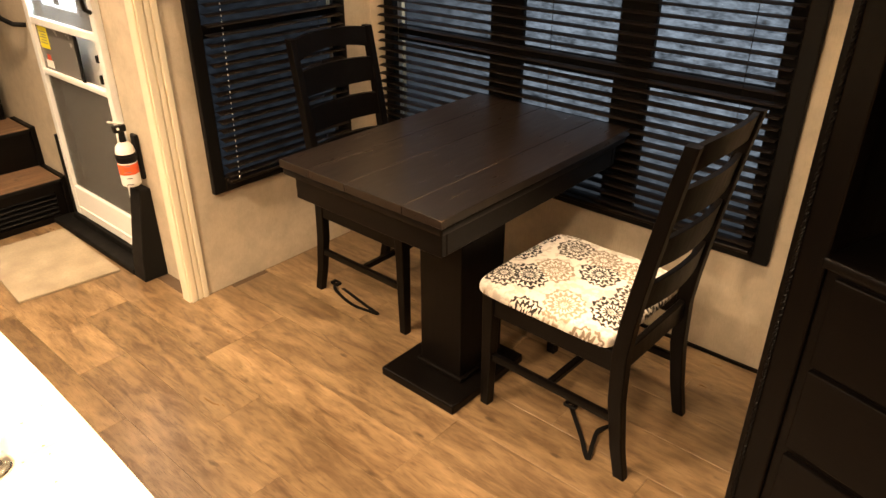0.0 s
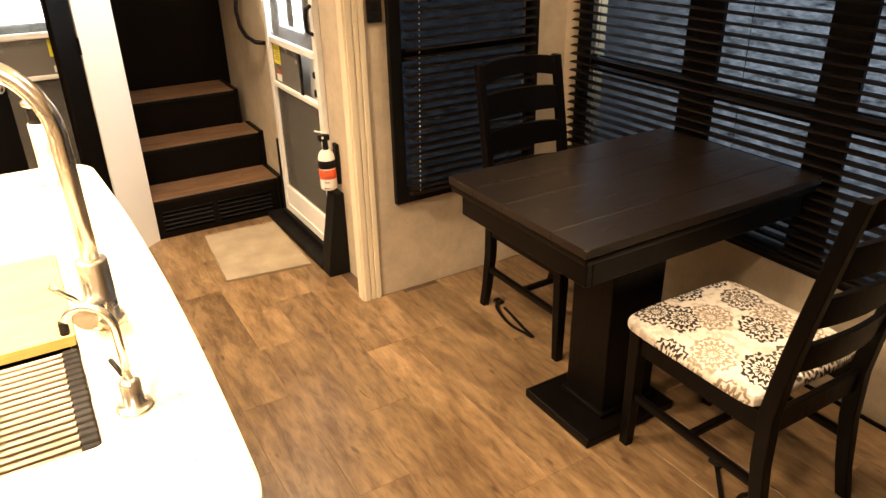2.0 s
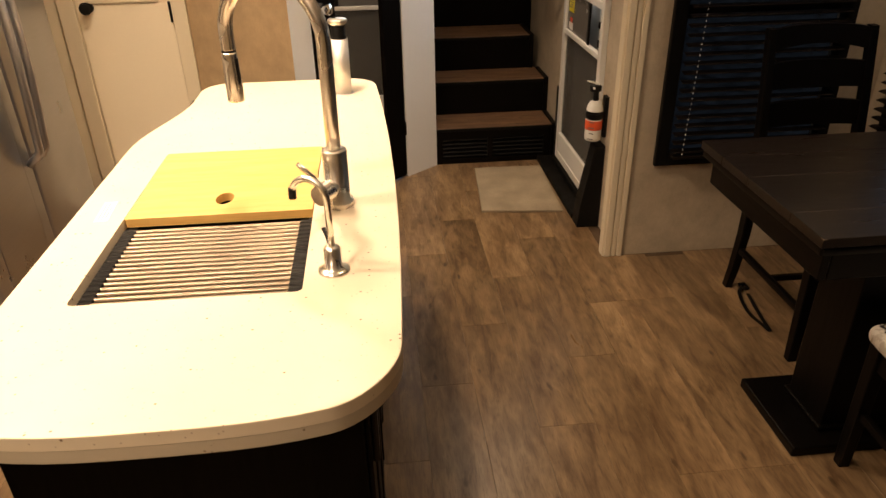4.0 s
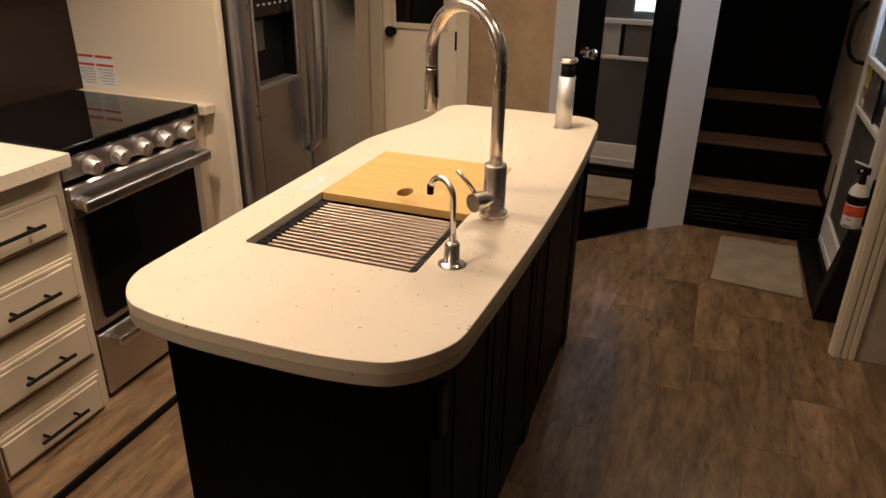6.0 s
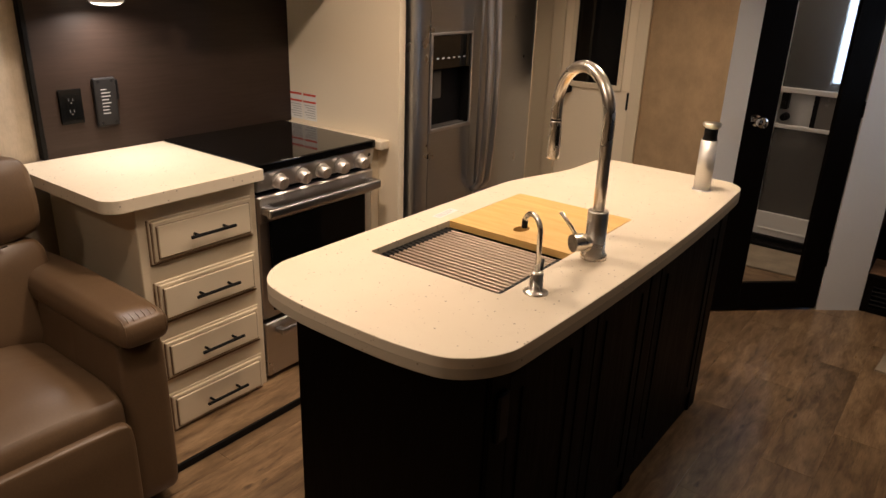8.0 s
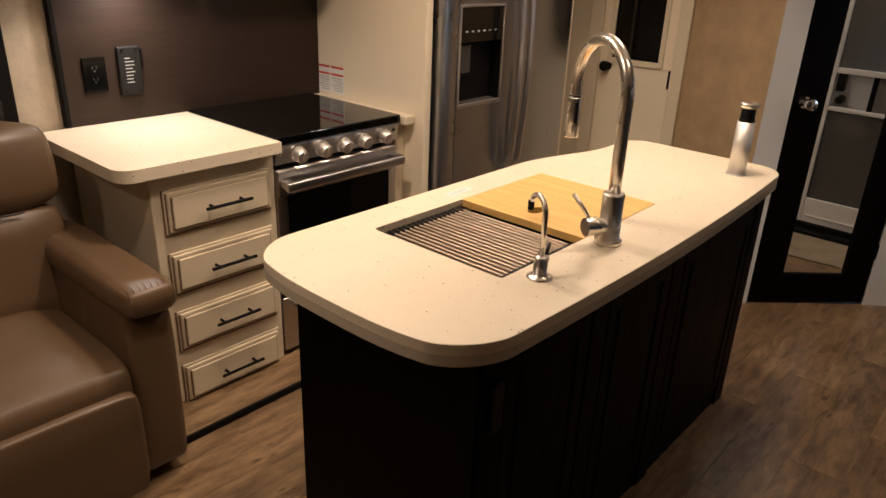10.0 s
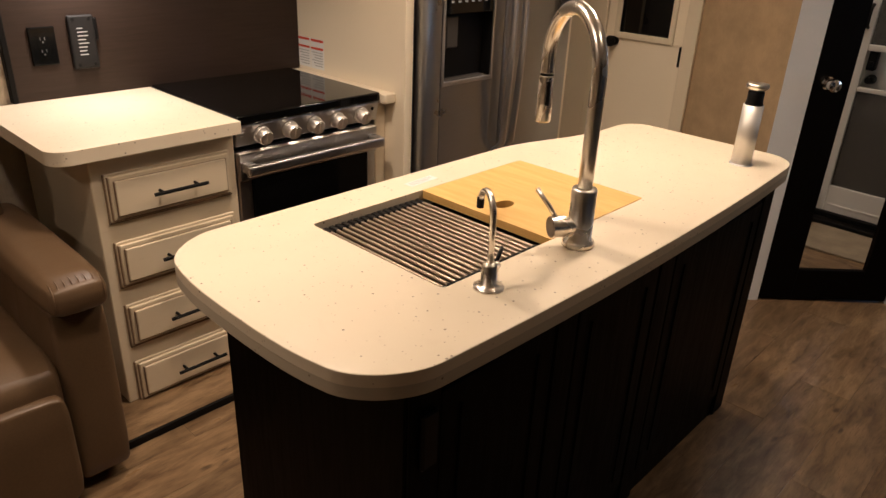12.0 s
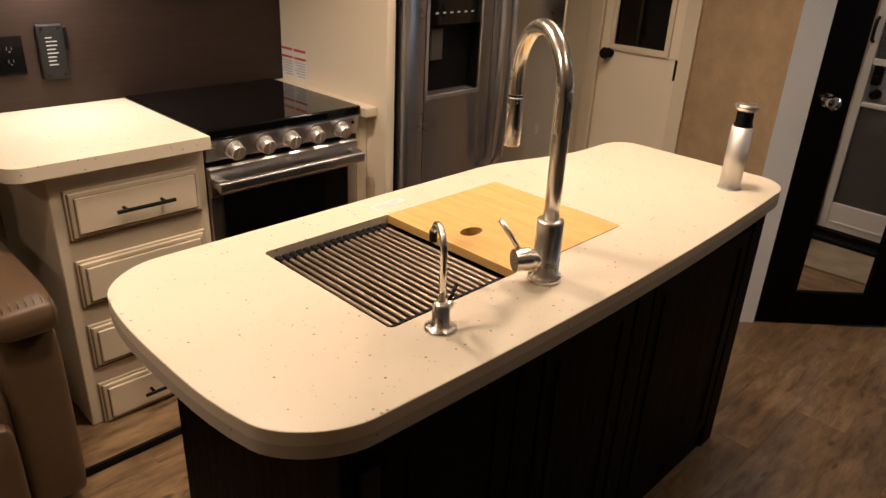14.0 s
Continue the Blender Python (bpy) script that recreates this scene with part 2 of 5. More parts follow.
FLOOR = wood("floor_plank_wood", (0.335, 0.222, 0.118), (0.088, 0.048, 0.022), 0.32, (1.6, 7, 7), 0.20, 4.0, knots=True, spec=0.5)
STAIR = wood("stair_plank_wood", (0.27, 0.155, 0.085), (0.10, 0.055, 0.03), 0.45, (9, 1.0, 9), 0.15, 4.2, knots=True)
JOINT = plain("floor_joint", (0.085, 0.052, 0.028), 0.8)
WALL = paper_wall("beige_wall_vinyl", (0.50, 0.42, 0.31))
TAN = paper_wall("tan_wall_vinyl", (0.43, 0.305, 0.172))
CREAM = plain("cream_trim_paint", (0.70, 0.61, 0.45), 0.4, var=0.05, stretch=(1, 1, 0.3))
POST = plain("pale_grey_panel", (0.76, 0.76, 0.745), 0.5, var=0.06)
GROOVE = plain("brown_glaze", (0.20, 0.13, 0.07), 0.6)
CAB = antique("cream_cabinet_paint")
PANEL = plain("cream_side_panel", (0.82, 0.72, 0.545), 0.45, var=0.04)
ESPRESSO = wood("espresso_wood", (0.0036, 0.0024, 0.0018), (0.0015, 0.0011, 0.0009), 0.40, (14, 14, 1.0), spec=0.12)
ESPRESSO_X = wood("espresso_wood_level", (0.0036, 0.0024, 0.0018), (0.0015, 0.0011, 0.0009), 0.40, (1.0, 14, 14), spec=0.12)
CABINET_BLACK = wood("island_cabinet_wood", (0.0035, 0.0024, 0.0018), (0.0018, 0.0012, 0.001), 0.5, (14, 14, 1.0), spec=0.06)
TABLETOP = wood("table_top_wood", (0.015, 0.0095, 0.007), (0.006, 0.004, 0.003), 0.31, (9, 1.2, 9), 0.10, spec=0.38)
SPLASH = wood("backsplash_laminate", (0.036, 0.022, 0.016), (0.025, 0.0155, 0.011), 0.45, (1.0, 9, 16), spec=0.25)
WORN = plain("worn_edge", (0.10, 0.07, 0.047), 0.6)
TOP = stone("cream_solid_surface")
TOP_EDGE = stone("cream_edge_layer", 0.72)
STEEL = brushed("brushed_nickel", (0.88, 0.82, 0.73), 0.26, (60, 60, 1))
RACKSTEEL = plain("rack_steel", (0.27, 0.215, 0.16), 0.40, 1.0, var=0.05, bump=0.0)
# near-black steel: the shade below the rack rods is put into its colour
BASIN = brushed("basin_steel_in_shade", (0.035, 0.029, 0.024), 0.5, (1, 60, 60))
STEEL_X = brushed("brushed_steel", (0.58, 0.56, 0.545), 0.30, (1, 60, 60))
FRIDGE = brushed("dark_stainless", (0.42, 0.43, 0.45), 0.32, (1, 60, 60), 0.55)
SATIN = plain("satin_steel", (0.62, 0.61, 0.61), 0.36, 1.0, var=0.04, bump=0.0)
KNOBSTEEL = plain("satin_knob_metal", (0.85, 0.81, 0.76), 0.42, 1.0, var=0.03, bump=0.0)
CHROME = plain("polished_chrome", (0.75, 0.73, 0.70), 0.1, 1.0, var=0.03, bump=0.0)
BLACK = plain("black_plastic", (0.005, 0.0045, 0.0045), 0.45, var=0.2, spec=0.18)
OVENGLASS = plain("oven_glass", (0.004, 0.004, 0.004), 0.08, var=0.1, bump=0.0, spec=0.15)
MATTE = plain("matte_black_metal", (0.005, 0.0045, 0.004), 0.55, var=0.2, spec=0.15)
BLACKGLASS = plain("black_glass", (0.003, 0.003, 0.003), 0.05, var=0.1, bump=0.0)
BAMBOO = wood("bamboo", (0.80, 0.525, 0.18), (0.70, 0.42, 0.125), 0.45, (14, 1.2, 14), fine=5)
LEATHER = leather("taupe_leather")
SEATCLOTH = flowers("floral_fabric")
RUG = plain("cream_rug_pile", (0.34, 0.275, 0.19), 0.95, var=0.45, big=9, fine=130, bump=1.0)
WHITE = plain("white_plastic", (0.74, 0.73, 0.70), 0.4, var=0.04)
SCREEN = plain("grey_screen_mesh", (0.10, 0.095, 0.085), 0.7, var=0.1, fine=500)
SCREEN.node_tree.nodes["Principled BSDF"].inputs["Alpha"].default_value = 0.6
SLAT = plain("dark_blind_slat", (0.0075, 0.0052, 0.0038), 0.5, var=0.15, spec=0.12)
MIRROR = Nodes("mirror").set((0.86, 0.86, 0.85), 0.01, 1.0)
RED = plain("red_label", (0.62, 0.07, 0.03), 0.5, var=0.05)
YELLOW = plain("yellow_label", (0.75, 0.66, 0.02), 0.5, var=0.05)
PAPER = plain("white_paper", (0.78, 0.77, 0.74), 0.6, var=0.03)
INK = plain("grey_ink", (0.16, 0.15, 0.15), 0.6)
CEIL = plain("white_ceiling", (0.70, 0.68, 0.63), 0.7, var=0.04)
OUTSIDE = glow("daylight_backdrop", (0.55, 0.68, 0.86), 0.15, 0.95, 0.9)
# same backdrop glow in a much dimmer copy, shade set by its strength
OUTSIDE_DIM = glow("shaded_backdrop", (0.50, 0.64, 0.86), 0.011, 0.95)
DOORSKY = glow("door_window_daylight", (0.72, 0.86, 1.0), 14.0)
LENS = glow("lamp_lens", (1.0, 0.88, 0.66), 7.0)
PANE = glass("tinted_pane", (0.75, 0.78, 0.8))

# ---- helpers for meshes ----
HOME = {}


def box(x0, x1, y0, y1, z0, z1, bevel=0.0, seg=1):
    bm = bmesh.new()
    bmesh.ops.create_cube(bm, size=1.0)
    for v in bm.verts:
        v.co = ((x0 + x1) / 2 + v.co.x * (x1 - x0), (y0 + y1) / 2 + v.co.y * (y1 - y0), (z0 + z1) / 2 + v.co.z * (z1 - z0))
    if bevel:
        bmesh.ops.bevel(bm, geom=list(bm.edges), offset=bevel, segments=seg, affect="EDGES", profile=0.5)
    return bm


def rod(a, b, r, r2=None, n=16, cap=True):
    a, b = Vector(a), Vector(b)
    bm = bmesh.new()
    bmesh.ops.create_cone(bm, cap_ends=cap, segments=n, radius1=r, radius2=r if r2 is None else r2, depth=(b - a).length)
    m = Matrix.Translation((a + b) / 2) @ (b - a).to_track_quat("Z", "Y").to_matrix().to_4x4()
    bm.transform(m)
    return bm


def tube(points, r, n=12):
    """A round tube along points; r may be a number or a function of 0..1."""
    pts = [Vector(p) for p in points]
    bm = bmesh.new()
    rings, up = [], None
    for i, p in enumerate(pts):
        d = (pts[min(i + 1, len(pts) - 1)] - pts[max(i - 1, 0)]).normalized()
        if up is None:
            up = d.orthogonal().normalized()
        up = (up - up.dot(d) * d).normalized()
        side, rad = d.cross(up), r(i / (len(pts) - 1)) if callable(r) else r
        rings.append([bm.verts.new(p + rad * (math.cos(k * math.tau / n) * up + math.sin(k * math.tau / n) * side)) for k in range(n)])
    for a, b in zip(rings, rings[1:]):
        for k in range(n):
            bm.faces.new((a[k], a[(k + 1) % n], b[(k + 1) % n], b[k]))
    bm.faces.new(rings[0][::-1])
    bm.faces.new(rings[-1])
    return bm


def lathe(profile, centre, n=28):
    """A turned shape: (radius, height) pairs round the upright through centre."""
    bm = bmesh.new()
    rings = [[bm.verts.new((centre[0] + r * math.cos(k * math.tau / n), centre[1] + r * math.sin(k * math.tau / n), centre[2] + h))
              for k in range(n)] for r, h in profile]
    for a, b in zip(rings, rings[1:]):
        for k in range(n):
            bm.faces.new((a[k], a[(k + 1) % n], b[(k + 1) % n], b[k]))
    bm.faces.new(rings[0][::-1])
    bm.faces.new(rings[-1])
    return bm


def prism(outline, z0, z1, bevel=0.0, seg=2):
    bm = bmesh.new()
    low = [bm.verts.new((x, y, z0)) for x, y in outline]
    high = [bm.verts.new((x, y, z1)) for x, y in outline]
    n = len(outline)
    for k in range(n):
        bm.faces.new((low[k], low[(k + 1) % n], high[(k + 1) % n], high[k]))
    a, b = bm.faces.new(low[::-1]), bm.faces.new(high)
    bmesh.ops.recalc_face_normals(bm, faces=bm.faces)
    if bevel:
        bmesh.ops.bevel(bm, geom=list({*a.edges, *b.edges}), offset=bevel, segments=seg, affect="EDGES", profile=0.5)
    return bm


def turned(bm, m):
    bm.transform(m)
    return bm


def joined(*bms):
    out = bmesh.new()
    for bm in bms:
        me = bpy.data.meshes.new("join")
        bm.to_mesh(me)
        out.from_mesh(me)
        bpy.data.meshes.remove(me)
        bm.free()
    return out


def mesh_of(name, bm, material, smooth=True):
    me = bpy.data.meshes.new(name)
    if smooth:
        for f in bm.faces:
            f.smooth = True
        for e in bm.edges:
            if len(e.link_faces) != 2:
                continue
            turn, sizes = e.calc_face_angle(0), sorted(f.calc_area() for f in e.link_faces)
            if turn > radians(38) or (turn > radians(12) and sizes[1] > 6 * sizes[0]):
                e.smooth = False
    bm.to_mesh(me)
    bm.free()
    me.materials.append(material)
    return me


def thing(name, at, label, category, group=""):
    ob = new(name)
    ob.location = at
    ob.empty_display_size = 0.05
    HOME[ob] = Matrix.Translation(at)
    return tagged(ob, label, category, group)


def part(name, bm, material, parent, label=""):
    """Links a bmesh, given in the thing's own world coordinates, as one mesh under a thing or a part."""
    ob = new(name, mesh_of(name, bm, material))
    ob.parent = parent
    ob.matrix_parent_inverse = HOME.get(parent, Matrix()).inverted()
    HOME[ob] = Matrix()
    return tagged(ob, label)


def solid(name, bm, material, label, category, kind="", group=""):
    ob = new(name, mesh_of(name, bm, material))
    HOME[ob] = Matrix()
    return tagged(ob, label, category, group, kind)

# ---- structure ----
floor = solid("floor", joined(box(-3.2, 2.79, -1.22, 2.03, -0.06, -0.003), box(-1.76, 1.64, -2.21, -1.22, -0.06, -0.003)), JOINT, "wood-look plank floor running lengthwise", "floor", "structure")


def wall(name, bm, material, label):
    return solid(name, bm, material, label, "wall", "structure")


def slab_with_hole(x0, x1, z0, z1, hx0, hx1, hz0, hz1, y0, y1):
    """An upright wall along x with one rectangular opening."""
    return joined(box(x0, hx0, y0, y1, z0, z1), box(hx1, x1, y0, y1, z0, z1), box(hx0, hx1, y0, y1, z0, hz0), box(hx0, hx1, y0, y1, hz1, z1))


def wall_between(a, b, z0, z1, thick):
    """A straight wall from a to b in plan, its face on the line and its thickness to the left of it."""
    a, b = Vector(a), Vector(b)
    d = (b - a).normalized()
    n = Vector((-d.y, d.x)) * thick
    return prism([tuple(a), tuple(b), tuple(b + n), tuple(a + n)], z0, z1)


wall("wall_dinette", slab_with_hole(-1.7, 1.578, 0, 1.97, -0.27, 1.44, 0.45, 1.66, -2.21, -2.149), WALL, "beige mottled vinyl wall behind the dining table")
wall("wall_dinette_end", joined(turned(slab_with_hole(-2.149, -1.14, 0, 1.97, -1.95, -1.27, 0.46, 1.62, -1.64, -1.578), pose(0, 0, 0, 0, 0, 90))),
     WALL, "beige mottled vinyl end wall with a blind-covered window")
wall("wall_dinette_rear", box(-1.76, -1.7, -2.149, -1.14, 0, 1.97), WALL, "beige vinyl end wall of the dining alcove")
wall("wall_entry", joined(box(1.62, 1.985, -1.22, -1.13, 0, CEILING), box(2.69, 3.66, -1.22, -1.13, 0, CEILING), box(1.985, 2.69, -1.22, -1.13, 1.98, CEILING)),
     WALL, "beige vinyl wall round the entry door")
wall("wall_header", box(-1.76, 1.62, -1.20, -1.13, 1.97, CEILING), WALL, "beige header over the dining alcove")
wall("wall_rear_side", box(-3.2, -1.76, -1.22, -1.13, 0, CEILING), WALL, "beige vinyl side wall")
wall("wall_rear", box(-3.26, -3.2, -1.22, 2.03, 0, CEILING), WALL, "beige vinyl end wall")
wall("wall_kitchen", joined(box(-3.2, -0.99, 1.935, 2.09, 0, CEILING), box(-0.38, 2.36, 1.935, 2.09, 0, CEILING), box(-0.99, -0.38, 1.935, 2.09, 0, 0.93), box(-0.99, -0.38, 1.935, 2.09, 1.55, CEILING)),
     WALL, "beige vinyl wall behind the kitchen")
wall("wall_pantry", joined(box(2.30, 2.36, 1.215, 1.935, 0, CEILING), box(2.30, 2.36, 0.74, 0.80, 0, CEILING), box(2.30, 2.36, 0.80, 1.215, 1.86, CEILING)), CREAM, "cream wall round the pantry door")
wall("wall_pantry_back", box(2.50, 2.54, 0.70, 1.30, 0, CEILING), ESPRESSO, "dark back of the pantry")
wall("wall_tan", wall_between((2.125, 0.27), (2.30, 0.74), 0, CEILING, -0.05), TAN, "tan woven-look vinyl wall panel")
wall("wall_bath_post", wall_between((2.208, 0.184), (2.125, 0.27), 0, CEILING, -0.05), POST, "pale grey upright panel beside the mirrored door")
wall("wall_bath_panel", wall_between((2.773, -0.423), (2.623, -0.245), 0, CEILING, -0.05), POST, "pale grey upright panel between door and stairs")
wall("wall_bath_header", wall_between((2.623, -0.245), (2.208, 0.184), 1.95, CEILING, -0.05), POST, "pale grey header over the mirrored door")
wall("wall_bath_inside", box(2.62, 3.66, -0.05, 2.09, 0, CEILING), ESPRESSO, "dark wall of the closed bathroom")
wall("wall_stairs", box(2.775, 3.66, -0.42, -0.36, 0, CEILING), ESPRESSO, "dark panelled wall beside the stairs")
wall("wall_landing", box(3.60, 3.66, -1.13, -0.42, 0, CEILING), ESPRESSO, "dark panel at the top of the stairs")
solid("ceiling", box(-3.2, 3.66, -1.13, 2.03, CEILING, CEILING + 0.05), CEIL, "white ceiling panel", "ceiling", "structure")
solid("ceiling_dinette", box(-1.7, 1.578, -2.149, -1.13, 1.972, 2.02), CEIL, "white ceiling of the dining alcove", "ceiling", "structure")

trim = thing("trim", (1.58, -1.1, 0), "cream fluted upright trim at the alcove corner", "trim")
trim["kind"] = "structure"
part("trim_board", box(1.575, 1.625, -1.145, -1.058, 0, 1.97, 0.003), CREAM, trim)
for k, (ya, yb, out) in enumerate(((-1.145, -1.122, 0.010), (-1.118, -1.098, 0.006), (-1.094, -1.066, 0.008))):
    part("trim_moulding", box(1.575 - out, 1.5765, ya, yb, 0, 1.97, 0.003, 2), CREAM, trim)
solid("baseboard", box(-0.5, 1.57, -2.147, -2.137, 0, 0.012), ESPRESSO_X, "thin dark strip along the alcove wall", "baseboard", "structure")

# stairs
TREADS = [(2.78, 0.222), (3.03, 0.425), (3.28, 0.63)]
stairs = thing("stairs", (2.9, -0.76, 0), "dark carpentered stairs with wood-look plank treads", "stairs")
stairs["kind"] = "structure"
for k, (x, z) in enumerate(TREADS):
    zl = 0.0 if k == 0 else TREADS[k - 1][1]
    end = -1.10 if k < 2 else -1.055
    if k == 0:
        part("riser", joined(box(x, x + 0.02, end, -0.425, 0.155, z - 0.012), box(x, x + 0.02, end, -0.425, 0, 0.03), box(x, x + 0.02, end, -1.06, 0.03, 0.155),
                             box(x, x + 0.02, -0.755, -0.725, 0.03, 0.155), box(x, x + 0.02, -0.46, -0.425, 0.03, 0.155)), ESPRESSO_X, stairs)
        for g0, g1 in ((-0.725, -0.46), (-1.06, -0.755)):
            for i in range(5):
                zc = 0.043 + i * 0.0245
                part("louver", turned(box(-0.008, 0.008, g0, g1, -0.003, 0.003), pose(x + 0.010, 0, zc, 0, 35, 0)), MATTE, stairs)
        part("vent_back", box(x + 0.03, x + 0.035, end, -0.43, 0.01, 0.18), BLACK, stairs)
    else:
        part("riser", box(x, x + 0.02, end, -0.425, zl, z - 0.012), ESPRESSO_X, stairs)
    part("tread", box(x - 0.012, x + 0.27 if k < 2 else 3.6, end, -0.425, z - 0.014, z, 0.004, 2), STAIR, stairs)
    part("stair_nosing", box(x - 0.016, x - 0.011, end, -0.425, z - 0.02, z - 0.003, 0.001), MATTE, stairs)
    part("stringer", box(x - 0.01, x + 0.25 if k < 2 else 3.6, end - 0.028, end - 0.001, 0, z + 0.004, 0.003), ESPRESSO_X, stairs)

# mirrored bathroom door, on a wall set at a slant
A, B = Vector((2.208, 0.184, 0)), Vector((2.623, -0.245, 0))
run = (B - A).normalized()
BATH = Matrix(((run.x, -run.y, 0, A.x), (run.y, run.x, 0, A.y), (0, 0, 1, 0), (0, 0, 0, 1)))
W = (B - A).length
bath = thing("door_1", (2.41, -0.03, 0), "dark wood bathroom door with a full-length mirror", "door")
bath["kind"] = "structure"


def on_bath(bm):
    return turned(bm, BATH)


part("door_frame", on_bath(joined(box(0.004, 0.155, 0.004, 0.04, 0.012, 1.945, 0.002), box(W - 0.135, W - 0.004, 0.004, 0.04, 0.012, 1.945, 0.002),
                                  box(0.153, W - 0.134, 0.005, 0.039, 0.012, 0.16, 0.002), box(0.153, W - 0.134, 0.005, 0.039, 1.80, 1.945, 0.002))), CABINET_BLACK, bath)
part("mirror_glass", on_bath(box(0.150, W - 0.130, 0.018, 0.022, 0.155, 1.805)), MIRROR, bath, "clear mirror pane")
knob = part("door_knob", on_bath(joined(rod((0.055, 0.004, 1.0), (0.055, -0.012, 1.0), 0.030, 0.026, 20), rod((0.055, -0.01, 1.0), (0.055, -0.04, 1.0), 0.011, 0.011, 14),
                                        turned(lathe([(0.010, 0), (0.024, 0.008), (0.029, 0.022), (0.025, 0.036), (0.008, 0.042)], (0, 0, 0), 20), pose(0.055, -0.034, 1.0, 90, 0, 0)))), CHROME, bath, "polished chrome knob")
for hz in (0.25, 1.02, 1.7):
    part("hinge", on_bath(rod((W - 0.006, 0.0, hz), (W - 0.006, 0.0, hz + 0.075), 0.005)), MATTE, bath)

# pantry door
pantry = thing("door_2", (2.3, 1.0, 0), "cream pantry door with a dark glass upper panel", "door")
pantry["kind"] = "structure"
part("door_panel", joined(box(2.292, 2.33, 0.803, 1.212, 0.02, 1.05, 0.002), box(2.292, 2.33, 0.803, 0.862, 1.05, 1.85, 0.002), box(2.292, 2.33, 1.153, 1.212, 1.05, 1.85, 0.002), box(2.292, 2.33, 0.86, 1.155, 1.78, 1.85, 0.002)), PANEL, pantry)
part("glass_panel", box(2.306, 2.312, 0.858, 1.157, 1.045, 1.785), BLACKGLASS, pantry, "dark glass pane")
part("glass_moulding", joined(box(2.280, 2.294, 0.850, 0.876, 1.050, 1.80, 0.004, 2), box(2.280, 2.294, 1.139, 1.165, 1.050, 1.80, 0.004, 2), box(2.281, 2.293, 0.852, 1.163, 1.045, 1.075, 0.004, 2), box(2.281, 2.293, 0.852, 1.163, 1.775, 1.80, 0.004, 2)), CREAM, pantry)
part("door_knob", joined(rod((2.292, 1.160, 1.03), (2.280, 1.160, 1.03), 0.024, 0.022, 18), rod((2.282, 1.160, 1.03), (2.262, 1.160, 1.03), 0.010, 0.010, 12),
                         turned(lathe([(0.010, 0), (0.022, 0.006), (0.027, 0.018), (0.022, 0.030), (0.006, 0.034)], (0, 0, 0), 20), pose(2.266, 1.160, 1.03, 0, -90, 0))), MATTE, pantry, "matte black round knob")
for hz in (0.955, 0.2, 1.65):
    part("hinge", rod((2.286, 0.808, hz), (2.286, 0.808, hz + 0.09), 0.0055), MATTE, pantry)
part("casing", joined(box(2.278, 2.2995, 0.735, 0.800, 0, 1.92, 0.004, 2), box(2.278, 2.2995, 1.216, 1.29, 0, 1.92, 0.004, 2), box(2.279, 2.2993, 0.80, 1.216, 1.855, 1.92, 0.004)), CREAM, pantry)

# entry screen door
entry = thing("door_3", (2.34, -1.12, 0), "white framed entry screen door with grey mesh panels", "door")
entry["kind"] = "structure"
X0, X1 = 1.992, 2.683
part("door_frame", joined(box(X0, X0 + 0.042, -1.135, -1.105, 0.06, 1.975, 0.004, 2), box(X1 - 0.042, X1, -1.135, -1.105, 0.06, 1.975, 0.004, 2)), WHITE, entry)
for za, zb in ((0.06, 0.215), (0.765, 0.79), (0.985, 1.018), (1.93, 1.975)):
    part("rail", box(X0 + 0.042, X1 - 0.042, -1.134, -1.107, za, zb, 0.004, 2), WHITE, entry)
part("kick_ridge", box(X0 + 0.06, X1 - 0.06, -1.110, -1.102, 0.095, 0.11, 0.003, 2), WHITE, entry)
part("screen_mesh", box(X0 + 0.04, X1 - 0.04, -1.126, -1.122, 0.21, 0.77), SCREEN, entry, "grey insect screen")
part("screen_mesh", box(X0 + 0.04, X1 - 0.04, -1.126, -1.122, 1.01, 1.94), SCREEN, entry, "grey insect screen")
part("slide_panel", box(2.26, X1 - 0.04, -1.124, -1.120, 0.785, 0.99), plain("smoked_plastic", (0.16, 0.15, 0.14), 0.25), entry, "smoked sliding panel")
part("panel_edge", box(2.235, 2.262, -1.122, -1.114, 0.785, 0.99, 0.002), BLACK, entry)
part("outer_door", joined(box(X0, X1, -1.215, -1.18, 0.05, 1.055), box(X0, 2.29, -1.215, -1.18, 1.055, 1.975), box(2.63, X1, -1.215, -1.18, 1.055, 1.975), box(2.29, 2.63, -1.215, -1.18, 1.66, 1.975)), WHITE, entry, "white outer door behind the screen")
part("window_frame", joined(box(2.272, 2.294, -1.182, -1.168, 1.04, 1.675, 0.004), box(2.626, 2.648, -1.182, -1.168, 1.04, 1.675, 0.004), box(2.29, 2.63, -1.182, -1.168, 1.04, 1.062, 0.004), box(2.29, 2.63, -1.182, -1.168, 1.655, 1.675, 0.004)), WHITE, entry)
latch = part("latch", joined(box(2.042, 2.085, -1.18, -1.128, 0.88, 0.985, 0.006, 2), box(2.052, 2.075, -1.130, -1.108, 0.90, 0.93, 0.004)), BLACK, entry, "black door latch")
part("dead_bolt", joined(rod((2.075, -1.18, 0.83), (2.075, -1.128, 0.83), 0.026, 0.022, 18), box(2.067, 2.083, -1.130, -1.112, 0.812, 0.848, 0.003)), BLACK, entry, "black lock")
part("screen_handle", tube([(2.006, -1.104, 1.10), (2.006, -1.082, 1.115), (2.006, -1.078, 1.16), (2.006, -1.082, 1.205), (2.006, -1.104, 1.22)], 0.009, 10), BLACK, entry, "black pull handle")
